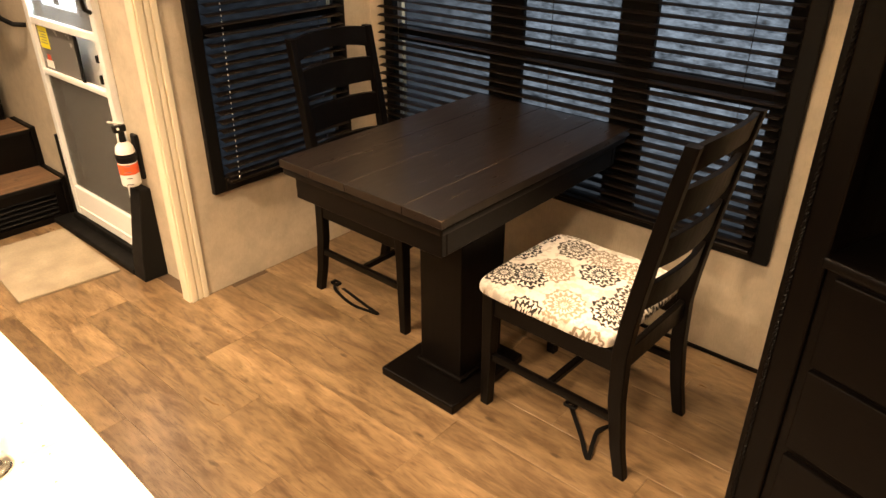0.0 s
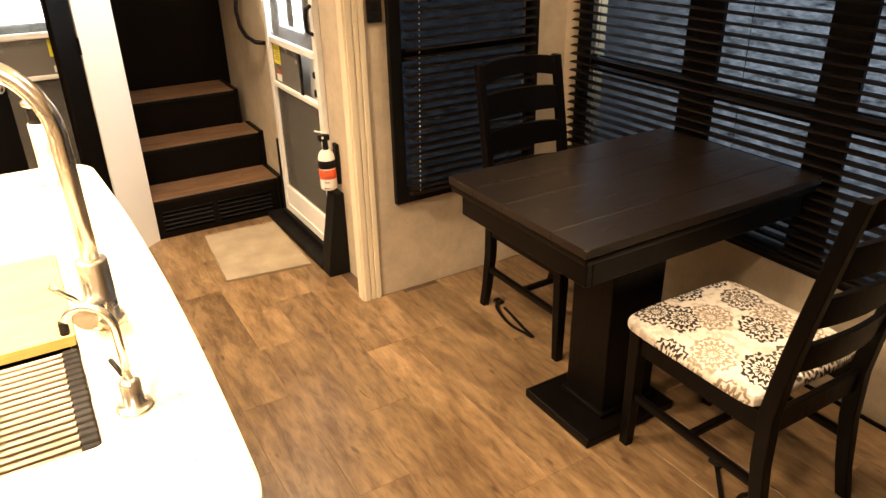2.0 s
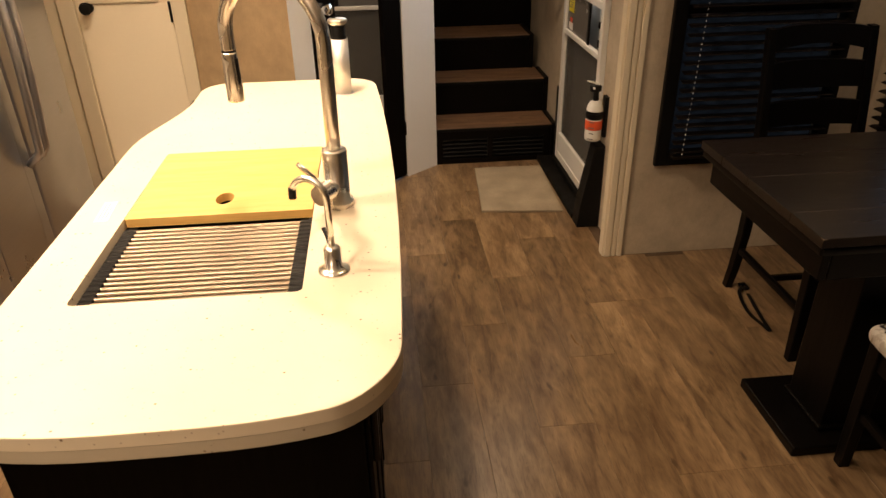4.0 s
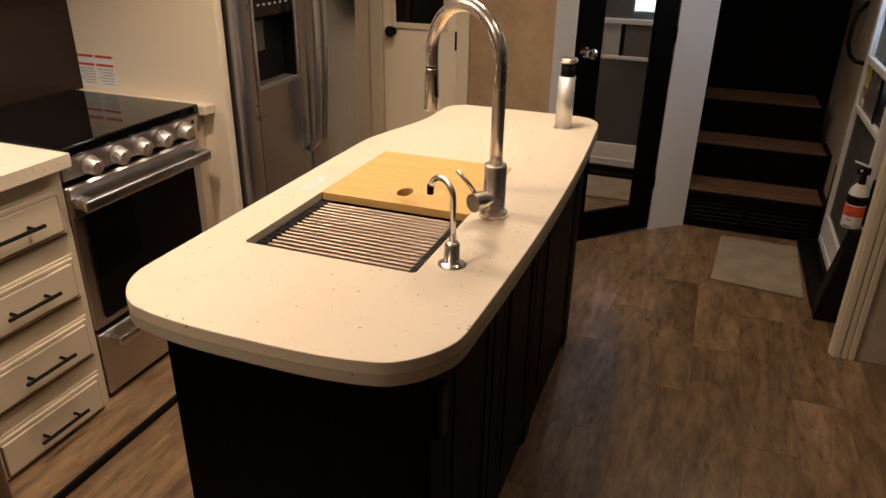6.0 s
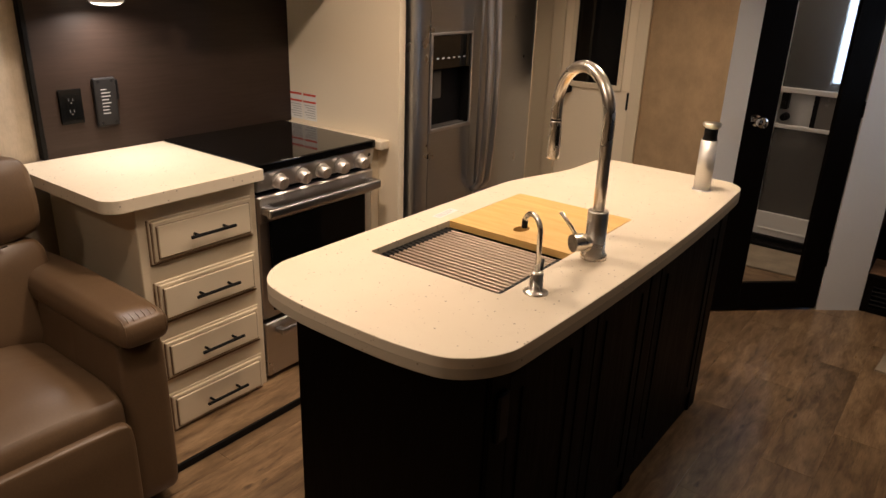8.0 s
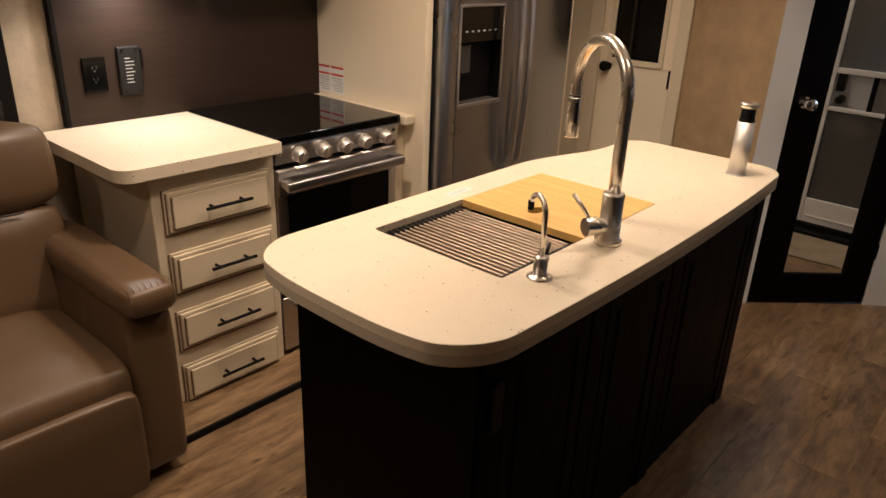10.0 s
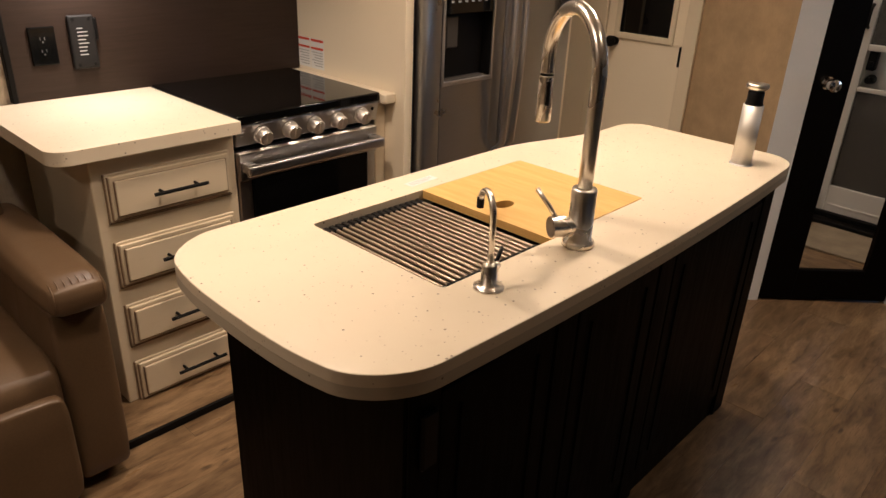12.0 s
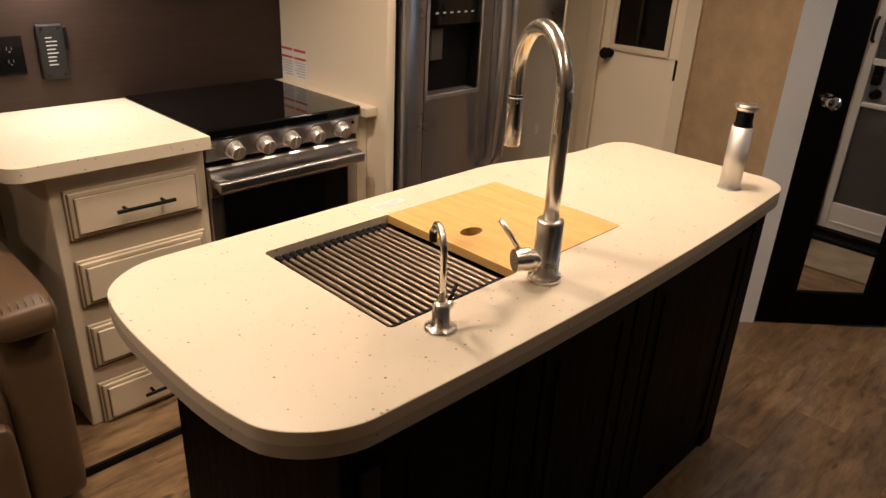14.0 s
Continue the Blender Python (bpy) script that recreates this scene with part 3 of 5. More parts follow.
part("yellow_sticker", box(2.53, 2.62, -1.1195, -1.1185, 0.885, 0.978), YELLOW, entry, "yellow warning sticker")
for k in range(5):
    part("sticker_line", box(2.54, 2.61 - 0.012 * (k % 2), -1.1183, -1.1178, 0.955 - k * 0.012, 0.959 - k * 0.012), INK, entry)
part("white_label", box(2.535, 2.605, -1.1195, -1.1188, 0.80, 0.835), PAPER, entry)
part("red_sticker", box(2.545, 2.585, -1.1187, -1.1182, 0.835, 0.86), RED, entry)
part("sill", joined(box(1.965, 2.78, -1.135, -1.02, 0.0, 0.028, 0.006, 2), box(1.985, 2.70, -1.138, -1.09, 0.027, 0.058, 0.003)), MATTE, entry, "black rubber threshold")
part("jamb_strip", box(2.700, 2.725, -1.13, -1.105, 0.02, 0.46, 0.003), MATTE, entry)
solid("backdrop", box(2.20, 2.78, -1.31, -1.30, 0.95, 1.80), DOORSKY, "bright overcast daylight outside the entry door", "backdrop", "structure")
solid("backdrop", box(-0.6, 1.9, -2.72, -2.70, -0.2, 2.3), OUTSIDE, "pale hazy daylight outside the dining window", "backdrop", "structure")
solid("backdrop", box(2.05, 2.06, -2.4, -1.25, 0.2, 2.1), OUTSIDE_DIM, "dim glowing sheet standing in for shaded daylight outside the side window", "backdrop", "structure")


# windows with blinds
def window(name, m, w, z0, z1, bars, bar_z, label):
    """A black framed window in an opening of width w; local x runs along the wall, -y into the room."""
    win = thing(name, m @ Vector((w / 2, 0, z0)), label, "window")
    win["kind"] = "structure"
    f = 0.055
    part("window_frame", turned(joined(box(-0.03, f - 0.03, -0.022, 0.012, z0 - 0.03, z1 + 0.03, 0.004, 2), box(w + 0.03 - f, w + 0.03, -0.022, 0.012, z0 - 0.03, z1 + 0.03, 0.004, 2),
                                       box(f - 0.03, w + 0.03 - f, -0.021, 0.011, z0 - 0.03, z0 + 0.03, 0.004, 2), box(f - 0.03, w + 0.03 - f, -0.021, 0.011, z1 - 0.03, z1 + 0.03, 0.004, 2)), m), MATTE, win)
    for x0, x1 in bars:
        part("mullion", turned(box(x0, x1, 0.034, 0.058, z0 + 0.001, z1 - 0.001, 0.003), m), MATTE, win)
    part("mullion", turned(box(0.0, w, 0.036, 0.056, bar_z[0], bar_z[1], 0.003), m), MATTE, win)
    pane = part("pane", turned(box(0.0, w, 0.044, 0.048, z0, z1), m), PANE, win, "tinted glass")
    pane.visible_shadow = False
    return win


def blind(m, w, z0, z1, tilt, label, cords, step=0.036):
    """A level-slat blind hung in front of a window; local x along the wall, -y into the room."""
    b = thing("window_blind", m @ Vector((w / 2, -0.035, z0)), label, "blind")
    part("head_rail", turned(box(0, w, -0.058, -0.014, z1 - 0.04, z1, 0.004), m), SLAT, b)
    part("bottom_rail", turned(box(0.003, w - 0.003, -0.052, -0.020, z0, z0 + 0.014, 0.003), m), SLAT, b)
    bm = bmesh.new()
    half = 0.019
    for k in range(5):
        s = -half + 2 * half * k / 4
        rise = 0.003 * (1 - (s / half) ** 2)
        for x in (0.0, w):
            for t in (0.0, 0.0014):
                bm.verts.new((x, s, rise + t))
    bm.verts.ensure_lookup_table()
    vs = [bm.verts[4 * k:4 * k + 4] for k in range(5)]
    for a, c in zip(vs, vs[1:]):
        bm.faces.new((a[0], a[2], c[2], c[0]))
        bm.faces.new((a[1], c[1], c[3], a[3]))
    for q in (vs[0], vs[-1]):
        bm.faces.new((q[0], q[1], q[3], q[2]))
    bmesh.ops.recalc_face_normals(bm, faces=bm.faces)
    me = mesh_of("slat", bm, SLAT)
    count = int((z1 - 0.05 - z0 - 0.02) / step)
    for k in range(count):
        s = new("slat", me)
        s.parent = b
        s.matrix_parent_inverse = HOME[b].inverted()
        s.matrix_basis = m @ pose(0, -0.036, z0 + 0.032 + k * step, tilt + random.uniform(-2, 2), 0, random.uniform(-0.05, 0.05))
    for cx in cords:
        part("ladder_cord", turned(rod((cx, -0.058, z0), (cx, -0.058, z1 - 0.03), 0.0012, n=6), m), SLAT, b)
    return b, count


BIG = pose(1.44, -2.149, 0, 0, 0, 180)
window("window_1", BIG, 1.71, 0.45, 1.66, [(0.515, 0.672), (1.075, 1.212), (1.625, 1.708)], (0.915, 0.985), "wide black framed dining window behind a dark blind")
blind(pose(1.478, -2.149, 0, 0, 0, 180), 1.723, 0.455, 1.72, 7, "dark brown slatted window blind over the wide window, half open", (0.18, 0.9, 1.6))
SIDE = pose(1.578, -1.27, 0, 0, 0, -90)
window("window_2", SIDE, 0.68, 0.46, 1.62, [], (1.02, 1.07), "tall black framed side window behind a dark blind")
side_blind, count = blind(pose(1.562, -1.29, 0, 0, 0, -90), 0.64, 0.475, 1.60, 9, "dark brown slatted window blind with a white beaded cord, half open", (0.5,))
BEAD = plain("bead_plastic", (0.55, 0.55, 0.53), 0.5)
for k in range(int(count * 1.7)):
    part("bead", joined(rod((1.497, -1.325 - 0.0006 * k, 0.50 + k * 0.0212), (1.497, -1.325 - 0.0006 * k, 0.506 + k * 0.0212), 0.0022, 0.0018, 6)), BEAD, side_blind)
window("window_3", pose(-0.99, 1.935, 0), 0.61, 0.93, 1.55, [], (1.2, 1.24), "black framed window behind the recliner")
blind(pose(-0.97, 1.935, 0), 0.57, 0.935, 1.53, 60, "dark brown slatted window blind, closed, behind the recliner", (0.1, 0.45))
solid("backdrop", box(-1.2, 0.0, 2.4, 2.41, 0.6, 1.9), plain("shaded_outside", (0.02, 0.02, 0.025), 0.9), "dark outside behind the rear window", "backdrop", "structure")

# entertainment cabinet at the alcove's other end
ent = thing("entertainment_cabinet", (-1.0, -1.6, 0), "dark stained entertainment cabinet with rope moulding", "cabinet")
ED = Vector((-1.0, 0.28, 0)).normalized()
ENT = Matrix(((ED.x, -ED.y, 0, -0.49), (ED.y, ED.x, 0, -1.50), (0, 0, 1, 0), (0, 0, 0, 1)))
for xa, xb in ((0, 0.09), (1.15, 1.2)):
    part("stile", turned(box(xa, xb, 0.0, 0.05, 0, 1.96, 0.003), ENT), ESPRESSO, ent)
part("lower_panel", turned(box(0.0905, 1.1495, 0.012, 0.05, 0, 0.80, 0.002), ENT), ESPRESSO_X, ent)
part("upper_panel", turned(box(0.0905, 1.1495, 0.012, 0.05, 1.5, 1.96, 0.002), ENT), ESPRESSO_X, ent)
part("side_panel", turned(box(0.0, 0.02, 0.0505, 0.55, 0, 1.96), ENT), ESPRESSO, ent)
part("niche_back", turned(box(0.0905, 1.1495, 0.25, 0.27, 0.78, 1.52), ENT), ESPRESSO, ent)
part("ledge", turned(box(0.085, 1.155, -0.012, 0.25, 0.80, 0.825, 0.005, 2), ENT), ESPRESSO_X, ent)
for z in (0.04, 0.30, 0.55):
    part("drawer_front", turned(box(0.12, 1.12, -0.006, 0.013, z, z + 0.235, 0.004, 2), ENT), ESPRESSO_X, ent)
rope = [(0.022 + 0.003 * math.cos(k * 1.3), -0.003 + 0.003 * math.sin(k * 1.3), k * 0.004) for k in range(490)]
rope_b = [(0.022 - 0.003 * math.cos(k * 1.3), -0.003 - 0.003 * math.sin(k * 1.3), k * 0.004) for k in range(490)]
part("rope_moulding", turned(joined(tube(rope, 0.0031, 6), tube(rope_b, 0.0031, 6)), ENT), ESPRESSO, ent)

# ---- kitchen island ----


def island_outline(inset=0.0):
    """A long rounded slab: bowed on the aisle side and the near end, drawn in on the far kitchen side."""
    x0, x1, y0, y1 = -0.338 + inset, 1.325 - inset, -0.090 + inset, 0.562 - inset
    pts = []
    for cx, cy, r, a0 in ((x1 - 0.10, y0 + 0.10, 0.10, -90), (x1 - 0.09, y1 - 0.09, 0.09, 0), (x0 + 0.10, y1 - 0.10, 0.10, 90), (x0 + 0.10, y0 + 0.10, 0.10, 180)):
        for k in range(11):
            a = radians(a0 + 9 * k)
            pts.append((cx + r * math.cos(a), cy + r * math.sin(a)))
    dense = []
    for i, p in enumerate(pts):
        q = pts[(i + 1) % len(pts)]
        steps = max(1, int(math.dist(p, q) / 0.04))
        dense += [(p[0] + (q[0] - p[0]) * s / steps, p[1] + (q[1] - p[1]) * s / steps) for s in range(steps)]
    out = []
    for x, y in dense:
        v = min(1, max(0, (y - y0) / (y1 - y0)))
        u = min(1, max(0, (x - x0) / (x1 - x0)))
        s = min(1, max(0, (x - 0.70) / 0.42))
        s = s * s * (3 - 2 * s)
        bow = -0.037 * (1 - ((x - 0.35) / 0.95) ** 2) * (1 - v)
        draw = -0.082 * s * v
        bulge = -0.056 * (1 - abs(2 * v - 1) ** 3) * max(0, 1 - u * 2.5)
        out.append((x + bulge, y + bow + draw))
    return out


SX0, SX1, SY0, SY1 = -0.066, 0.657, 0.053, 0.450


def slab_with_cut(outline, hole, z0, z1, soft):
    """A flat slab with a rectangular cut-out; the rim edges are softened."""
    bm = bmesh.new()
    rings = []
    for inset_pts, z in ((outline, z0), (outline, z1)):
        rings.append([bm.verts.new((x, y, z)) for x, y in inset_pts])
    holes = [[bm.verts.new((x, y, z)) for x, y in hole] for z in (z0, z1)]
    n, m = len(outline), len(hole)
    for ring in (rings, holes):
        k = len(ring[0])
        for i in range(k):
            bm.faces.new((ring[0][i], ring[0][(i + 1) % k], ring[1][(i + 1) % k], ring[1][i]))
    for level in (0, 1):
        edges = [bm.edges.get((rings[level][i], rings[level][(i + 1) % n])) for i in range(n)]
        edges += [bm.edges.get((holes[level][i], holes[level][(i + 1) % m])) for i in range(m)]
        bmesh.ops.triangle_fill(bm, use_beauty=True, edges=edges)
    bmesh.ops.recalc_face_normals(bm, faces=bm.faces)
    rim = [bm.edges.get((rings[l][i], rings[l][(i + 1) % n])) for l in (0, 1) for i in range(n)]
    for level, size in ((0, soft[0]), (1, soft[1])):
        edges = [e for e in rim[level * n:level * n + n] if e and e.is_valid]
        bmesh.ops.bevel(bm, geom=edges, offset=size, segments=3, affect="EDGES", profile=0.5)
    return bm


def rounded_rect(x0, x1, y0, y1, r, n=4):
    pts = []
    for cx, cy, a0 in ((x1 - r, y0 + r, -90), (x1 - r, y1 - r, 0), (x0 + r, y1 - r, 90), (x0 + r, y0 + r, 180)):
        pts += [(cx + r * math.cos(radians(a0 + 90 * k / n)), cy + r * math.sin(radians(a0 + 90 * k / n))) for k in range(n + 1)]
    return pts


itop = thing("island_worktop", (0.5, 0.24, 0.88), "cream speckled solid-surface island worktop with rounded ends", "worktop")
part("slab", slab_with_cut(island_outline(), rounded_rect(SX0, SX1, SY0, SY1, 0.012), 0.8965, 0.92, (0.0003, 0.0018)), TOP, itop)
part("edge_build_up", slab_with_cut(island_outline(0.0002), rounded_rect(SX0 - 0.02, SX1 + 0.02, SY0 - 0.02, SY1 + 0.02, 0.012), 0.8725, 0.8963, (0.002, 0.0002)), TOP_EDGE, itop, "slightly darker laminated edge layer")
island = thing("kitchen_island", (0.5, 0.24, 0), "dark espresso kitchen island cabinet under a cream worktop", "island")
IX0, IX1, IY0, IY1 = -0.243, 1.305, -0.043, 0.53
part("body", joined(box(IX0, IX1, IY0, IY0 + 0.02, 0.0, 0.8722, 0.002), box(IX0, IX1, IY1 - 0.02, IY1, 0.0, 0.8722, 0.002), box(IX0, IX0 + 0.02, IY0 + 0.02, IY1 - 0.02, 0, 0.8722), box(IX1 - 0.02, IX1, IY0 + 0.02, IY1 - 0.02, 0, 0.8722)), CABINET_BLACK, island)
for x in (IX0 - 0.001, 0.17, 0.60, 1.225):
    part("stile", box(x, x + 0.075, IY0 - 0.010, IY0 - 0.0005, 0.002, 0.870, 0.003), CABINET_BLACK, island)
for xa, xb in ((-0.17, 0.165), (0.25, 0.595), (0.68, 1.22)):
    d = part("door", box(xa, xb, IY0 - 0.009, IY0 - 0.0003, 0.09, 0.80, 0.003), CABINET_BLACK, island)
    for xm in (xa + 0.05, xb - 0.058):
        part("door_moulding", box(xm, xm + 0.008, IY0 - 0.013, IY0 - 0.008, 0.14, 0.75, 0.002), CABINET_BLACK, d)
part("socket", box(-0.225, -0.185, IY0 - 0.022, IY0 - 0.009, 0.66, 0.78, 0.004), BLACK, island, "black wall socket")
part("end_panel", box(IX0 - 0.006, IX0 - 0.0004, IY0, IY1, 0.002, 0.870, 0.002), CABINET_BLACK, island)

sink = thing("sink", (0.29, 0.25, 0.66), "stainless steel undermount workstation sink", "sink")
# basin colour carries the shade seen between the rods
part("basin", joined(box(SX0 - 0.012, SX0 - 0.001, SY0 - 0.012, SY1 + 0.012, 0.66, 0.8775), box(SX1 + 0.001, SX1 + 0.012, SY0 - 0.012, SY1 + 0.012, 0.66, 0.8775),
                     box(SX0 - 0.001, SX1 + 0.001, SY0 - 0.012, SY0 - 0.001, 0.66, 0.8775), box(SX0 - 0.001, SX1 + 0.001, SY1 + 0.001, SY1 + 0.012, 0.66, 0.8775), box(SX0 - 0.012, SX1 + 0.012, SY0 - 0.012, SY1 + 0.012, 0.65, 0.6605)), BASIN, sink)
for ya, yb in ((SY0 - 0.001, SY0 + 0.014), (SY1 - 0.014, SY1 + 0.001)):
    part("ledge", box(SX0 - 0.001, SX1 + 0.001, ya, yb, 0.884, 0.888), STEEL_X, sink)
part("drain", lathe([(0.045, 0.0), (0.045, 0.004), (0.03, 0.003), (0.028, 0.001)], (0.29, 0.25, 0.6606), 24), STEEL, sink)

rack = thing("drying_rack", (0.1, 0.25, 0.89), "roll-up steel drying rack with black silicone ends on the sink", "rack")
RODS = 18
for k in range(RODS):
    x = SX0 + 0.012 + k * 0.0176
    part("rod", rod((x, SY0 + 0.012, 0.8985), (x, SY1 - 0.012, 0.8985), 0.0058, n=10), RACKSTEEL, rack)
for k in range(RODS):
    x = SX0 + 0.012 + k * 0.0176
    for ya, yb in ((SY0 + 0.003, SY0 + 0.030), (SY1 - 0.030, SY1 - 0.003)):
        part("silicone_end", box(x - 0.0075, x + 0.0075, ya, yb, 0.889, 0.905, 0.0025), BLACK, rack, "black silicone sleeve")


def board_mesh():
    bm = bmesh.new()
    hole = [(0.351 + 0.031 * math.cos(k * math.tau / 24), 0.254 + 0.020 * math.sin(k * math.tau / 24)) for k in range(24)]
    out = rounded_rect(0.268, SX1 - 0.002, SY0 + 0.002, SY1 - 0.002, 0.004, 2)
    return slab_with_cut_thin(bm, out, hole, 0.901, 0.9205)


def slab_with_cut_thin(bm, outline, hole, z0, z1):
    sets = [[[bm.verts.new((x, y, z)) for x, y in pts] for z in (z0, z1)] for pts in (outline, hole)]
    for low, high in sets:
        k = len(low)
        for i in range(k):
            bm.faces.new((low[i], low[(i + 1) % k], high[(i + 1) % k], high[i]))
    for level in (0, 1):
        edges = [bm.edges.get((s[level][i], s[level][(i + 1) % len(s[level])])) for s in sets for i in range(len(s[level]))]
        bmesh.ops.triangle_fill(bm, use_beauty=True, edges=edges)
    bmesh.ops.recalc_face_normals(bm, faces=bm.faces)
    return bm


solid("cutting_board", board_mesh(), BAMBOO, "pale bamboo cutting board with a finger hole, over the sink", "cutting board")

# faucet
FX, FY = 0.289, 0.0
faucet = thing("kitchen_faucet", (FX, FY, 0.92), "brushed nickel gooseneck kitchen faucet with pull-down spray", "faucet")
part("base", lathe([(0.034, 0.0), (0.034, 0.008), (0.0325, 0.012), (0.0265, 0.014), (0.0265, 0.122), (0.025, 0.127), (0.016, 0.128)], (FX, FY, 0.92), 32), STEEL, faucet)
u = Vector((0.5, 0.866, 0))
R, ztop = 0.119, 1.265
path = [Vector((FX, FY, 1.04)), Vector((FX, FY, 1.12)), Vector((FX, FY, 1.20))]
for k in range(25):
    a = math.pi - math.pi * k / 24
    path.append(Vector((FX, FY, ztop)) + u * (R + R * math.cos(a)) + Vector((0, 0, R * math.sin(a))))
end = path[-1]
path += [Vector((end.x, end.y, z)) for z in (1.255, 1.245, 1.2345, 1.2322)]
part("gooseneck", tube(path, 0.0150, 18), STEEL, faucet)
part("collar_ring", rod((end.x, end.y, 1.2325), (end.x, end.y, 1.2275), 0.0153, n=18), BLACK, faucet)
spray = part("spray_head", lathe([(0.006, 0.002), (0.0155, 0.001), (0.0170, 0.0), (0.0180, 0.003), (0.0176, 0.05), (0.0160, 0.100), (0.0150, 0.105)], (end.x, end.y, 1.124), 24), STEEL, faucet)
toward = Vector((-0.55, -0.835, 0)) * 0.0165
part("spray_button", rod((end.x + toward.x, end.y + toward.y, 1.163), (end.x + toward.x * 0.97, end.y + toward.y * 0.97, 1.216), 0.0042, n=10), MATTE, spray, "slim dark push button")
h = Vector((-0.87, 0.49, 0))
part("handle_hub", joined(rod(Vector((FX, FY, 0.966)) + h * 0.015, Vector((FX, FY, 0.966)) + h * 0.036, 0.019, n=20), rod(Vector((FX, FY, 0.966)) + h * 0.037, Vector((FX, FY, 0.966)) + h * 0.068, 0.023, 0.0225, 24)), STEEL, faucet)
part("lever", tube([Vector((FX, FY, 0.98)) + h * 0.055, Vector((FX, FY, 1.008)) + h * 0.064 + Vector((0, 0.012, 0)), Vector((0.222, 0.070, 1.042))], 0.0052, 10), STEEL, faucet)

tap = thing("filter_tap", (0, 0, 0.92), "small brushed nickel drinking-water tap with a black lever", "tap")
part("base", lathe([(0.029, 0.0), (0.029, 0.003), (0.024, 0.006), (0.0155, 0.009), (0.0155, 0.045), (0.012, 0.05), (0.006, 0.052)], (0, 0, 0.92), 24), STEEL, tap)
tu = Vector((0.5, 0.87, 0))
tp = [Vector((0, 0, 0.965)), Vector((0, 0, 1.03))] + [Vector((0, 0, 1.058)) + tu * (0.036 - 0.036 * math.cos(math.pi * k / 12)) + Vector((0, 0, 0.036 * math.sin(math.pi * k / 12))) for k in range(12)]
part("spout", tube(tp, 0.0062, 12), STEEL, tap)
tip = tp[-1]
part("spout_tip", rod(tip + Vector((0, 0, 0.004)), tip + Vector((0.001, 0.001, -0.016)), 0.0072, n=12), BLACK, tap)
part("valve", joined(rod((0.0, -0.004, 0.955), (0.024, 0.004, 0.957), 0.009, n=12)), STEEL, tap)
part("lever", tube([(0.022, 0.004, 0.962), (0.038, 0.010, 0.972), (0.052, 0.016, 0.980)], 0.0042, 8), BLACK, tap)

tower = thing("power_tower", (1.145, 0.012, 0.92), "silver pop-up power outlet tower with black collar, raised", "outlet")
part("flange", lathe([(0.033, 0.0), (0.033, 0.002), (0.029, 0.003)], (1.145, 0.012, 0.92), 28), SATIN, tower)
part("column", lathe([(0.028, 0.0), (0.028, 0.172)], (1.145, 0.012, 0.922), 28), plain("satin_aluminium", (0.72, 0.70, 0.66), 0.5, 0.75, var=0.04), tower)
part("collar", lathe([(0.025, 0.172), (0.022, 0.184), (0.022, 0.208), (0.019, 0.211)], (1.145, 0.012, 0.922), 24), BLACK, tower, "black collar")
part("cap", lathe([(0.018, 0.211), (0.029, 0.219), (0.031, 0.227), (0.028, 0.231)], (1.145, 0.012, 0.922), 28), STEEL, tower, "steel cap")
note = thing("paper_label", (0.315, 0.497, 0.92), "small white printed label lying on the worktop", "label")
NOTE = pose(0.314, 0.499, 0.9204, 0, 0, 4)
part("sheet", turned(box(-0.05, 0.05, -0.014, 0.014, 0, 0.0006), NOTE), PAPER, note)
for k in range(3):
    part("print_line", turned(box(-0.042, 0.042 - 0.02 * (k == 2), 0.006 - k * 0.007, 0.008 - k * 0.007, 0.0006, 0.0009), NOTE), plain("light_grey_ink", (0.45, 0.44, 0.42), 0.6), note)
 
# ---- kitchen run ----
def worktop_outline(s):
    """Square at the back, rounded at the free front corner."""
    x0, x1, y0, y1 = -0.315 + s, 0.264 - s, 1.278 + s, 1.909 - s
    turn = [(x0 + 0.06 - 0.06 * math.cos(radians(9 * k)), y0 + 0.06 - 0.06 * math.sin(radians(9 * k))) for k in range(11)]
    return turn + [(x1, y0), (x1, y1), (x0, y1)]


counter = thing("kitchen_worktop", (0, 1.6, 0.88), "cream speckled solid-surface worktop beside the range", "worktop")
part("slab", prism(worktop_outline(0.0), 0.8805, 0.922, 0.0012), TOP, counter)
solid("worktop_strip", box(0.888, 0.944, 1.285, 1.909, 0.885, 0.922, 0.005, 2), TOP, "narrow cream worktop strip between range and side panel", "worktop")
solid("cabinet_filler", box(0.890, 0.943, 1.345, 1.90, 0.03, 0.884, 0.003), CAB, "narrow cream cabinet filler beside the range", "cabinet")
drawers = thing("drawer_cabinet", (0.03, 1.65, 0), "cream antiqued cabinet with four drawers and black bar pulls", "cabinet")
part("body", joined(box(-0.205, 0.262, 1.33, 1.905, 0.0265, 0.8795, 0.003)), CAB, drawers)
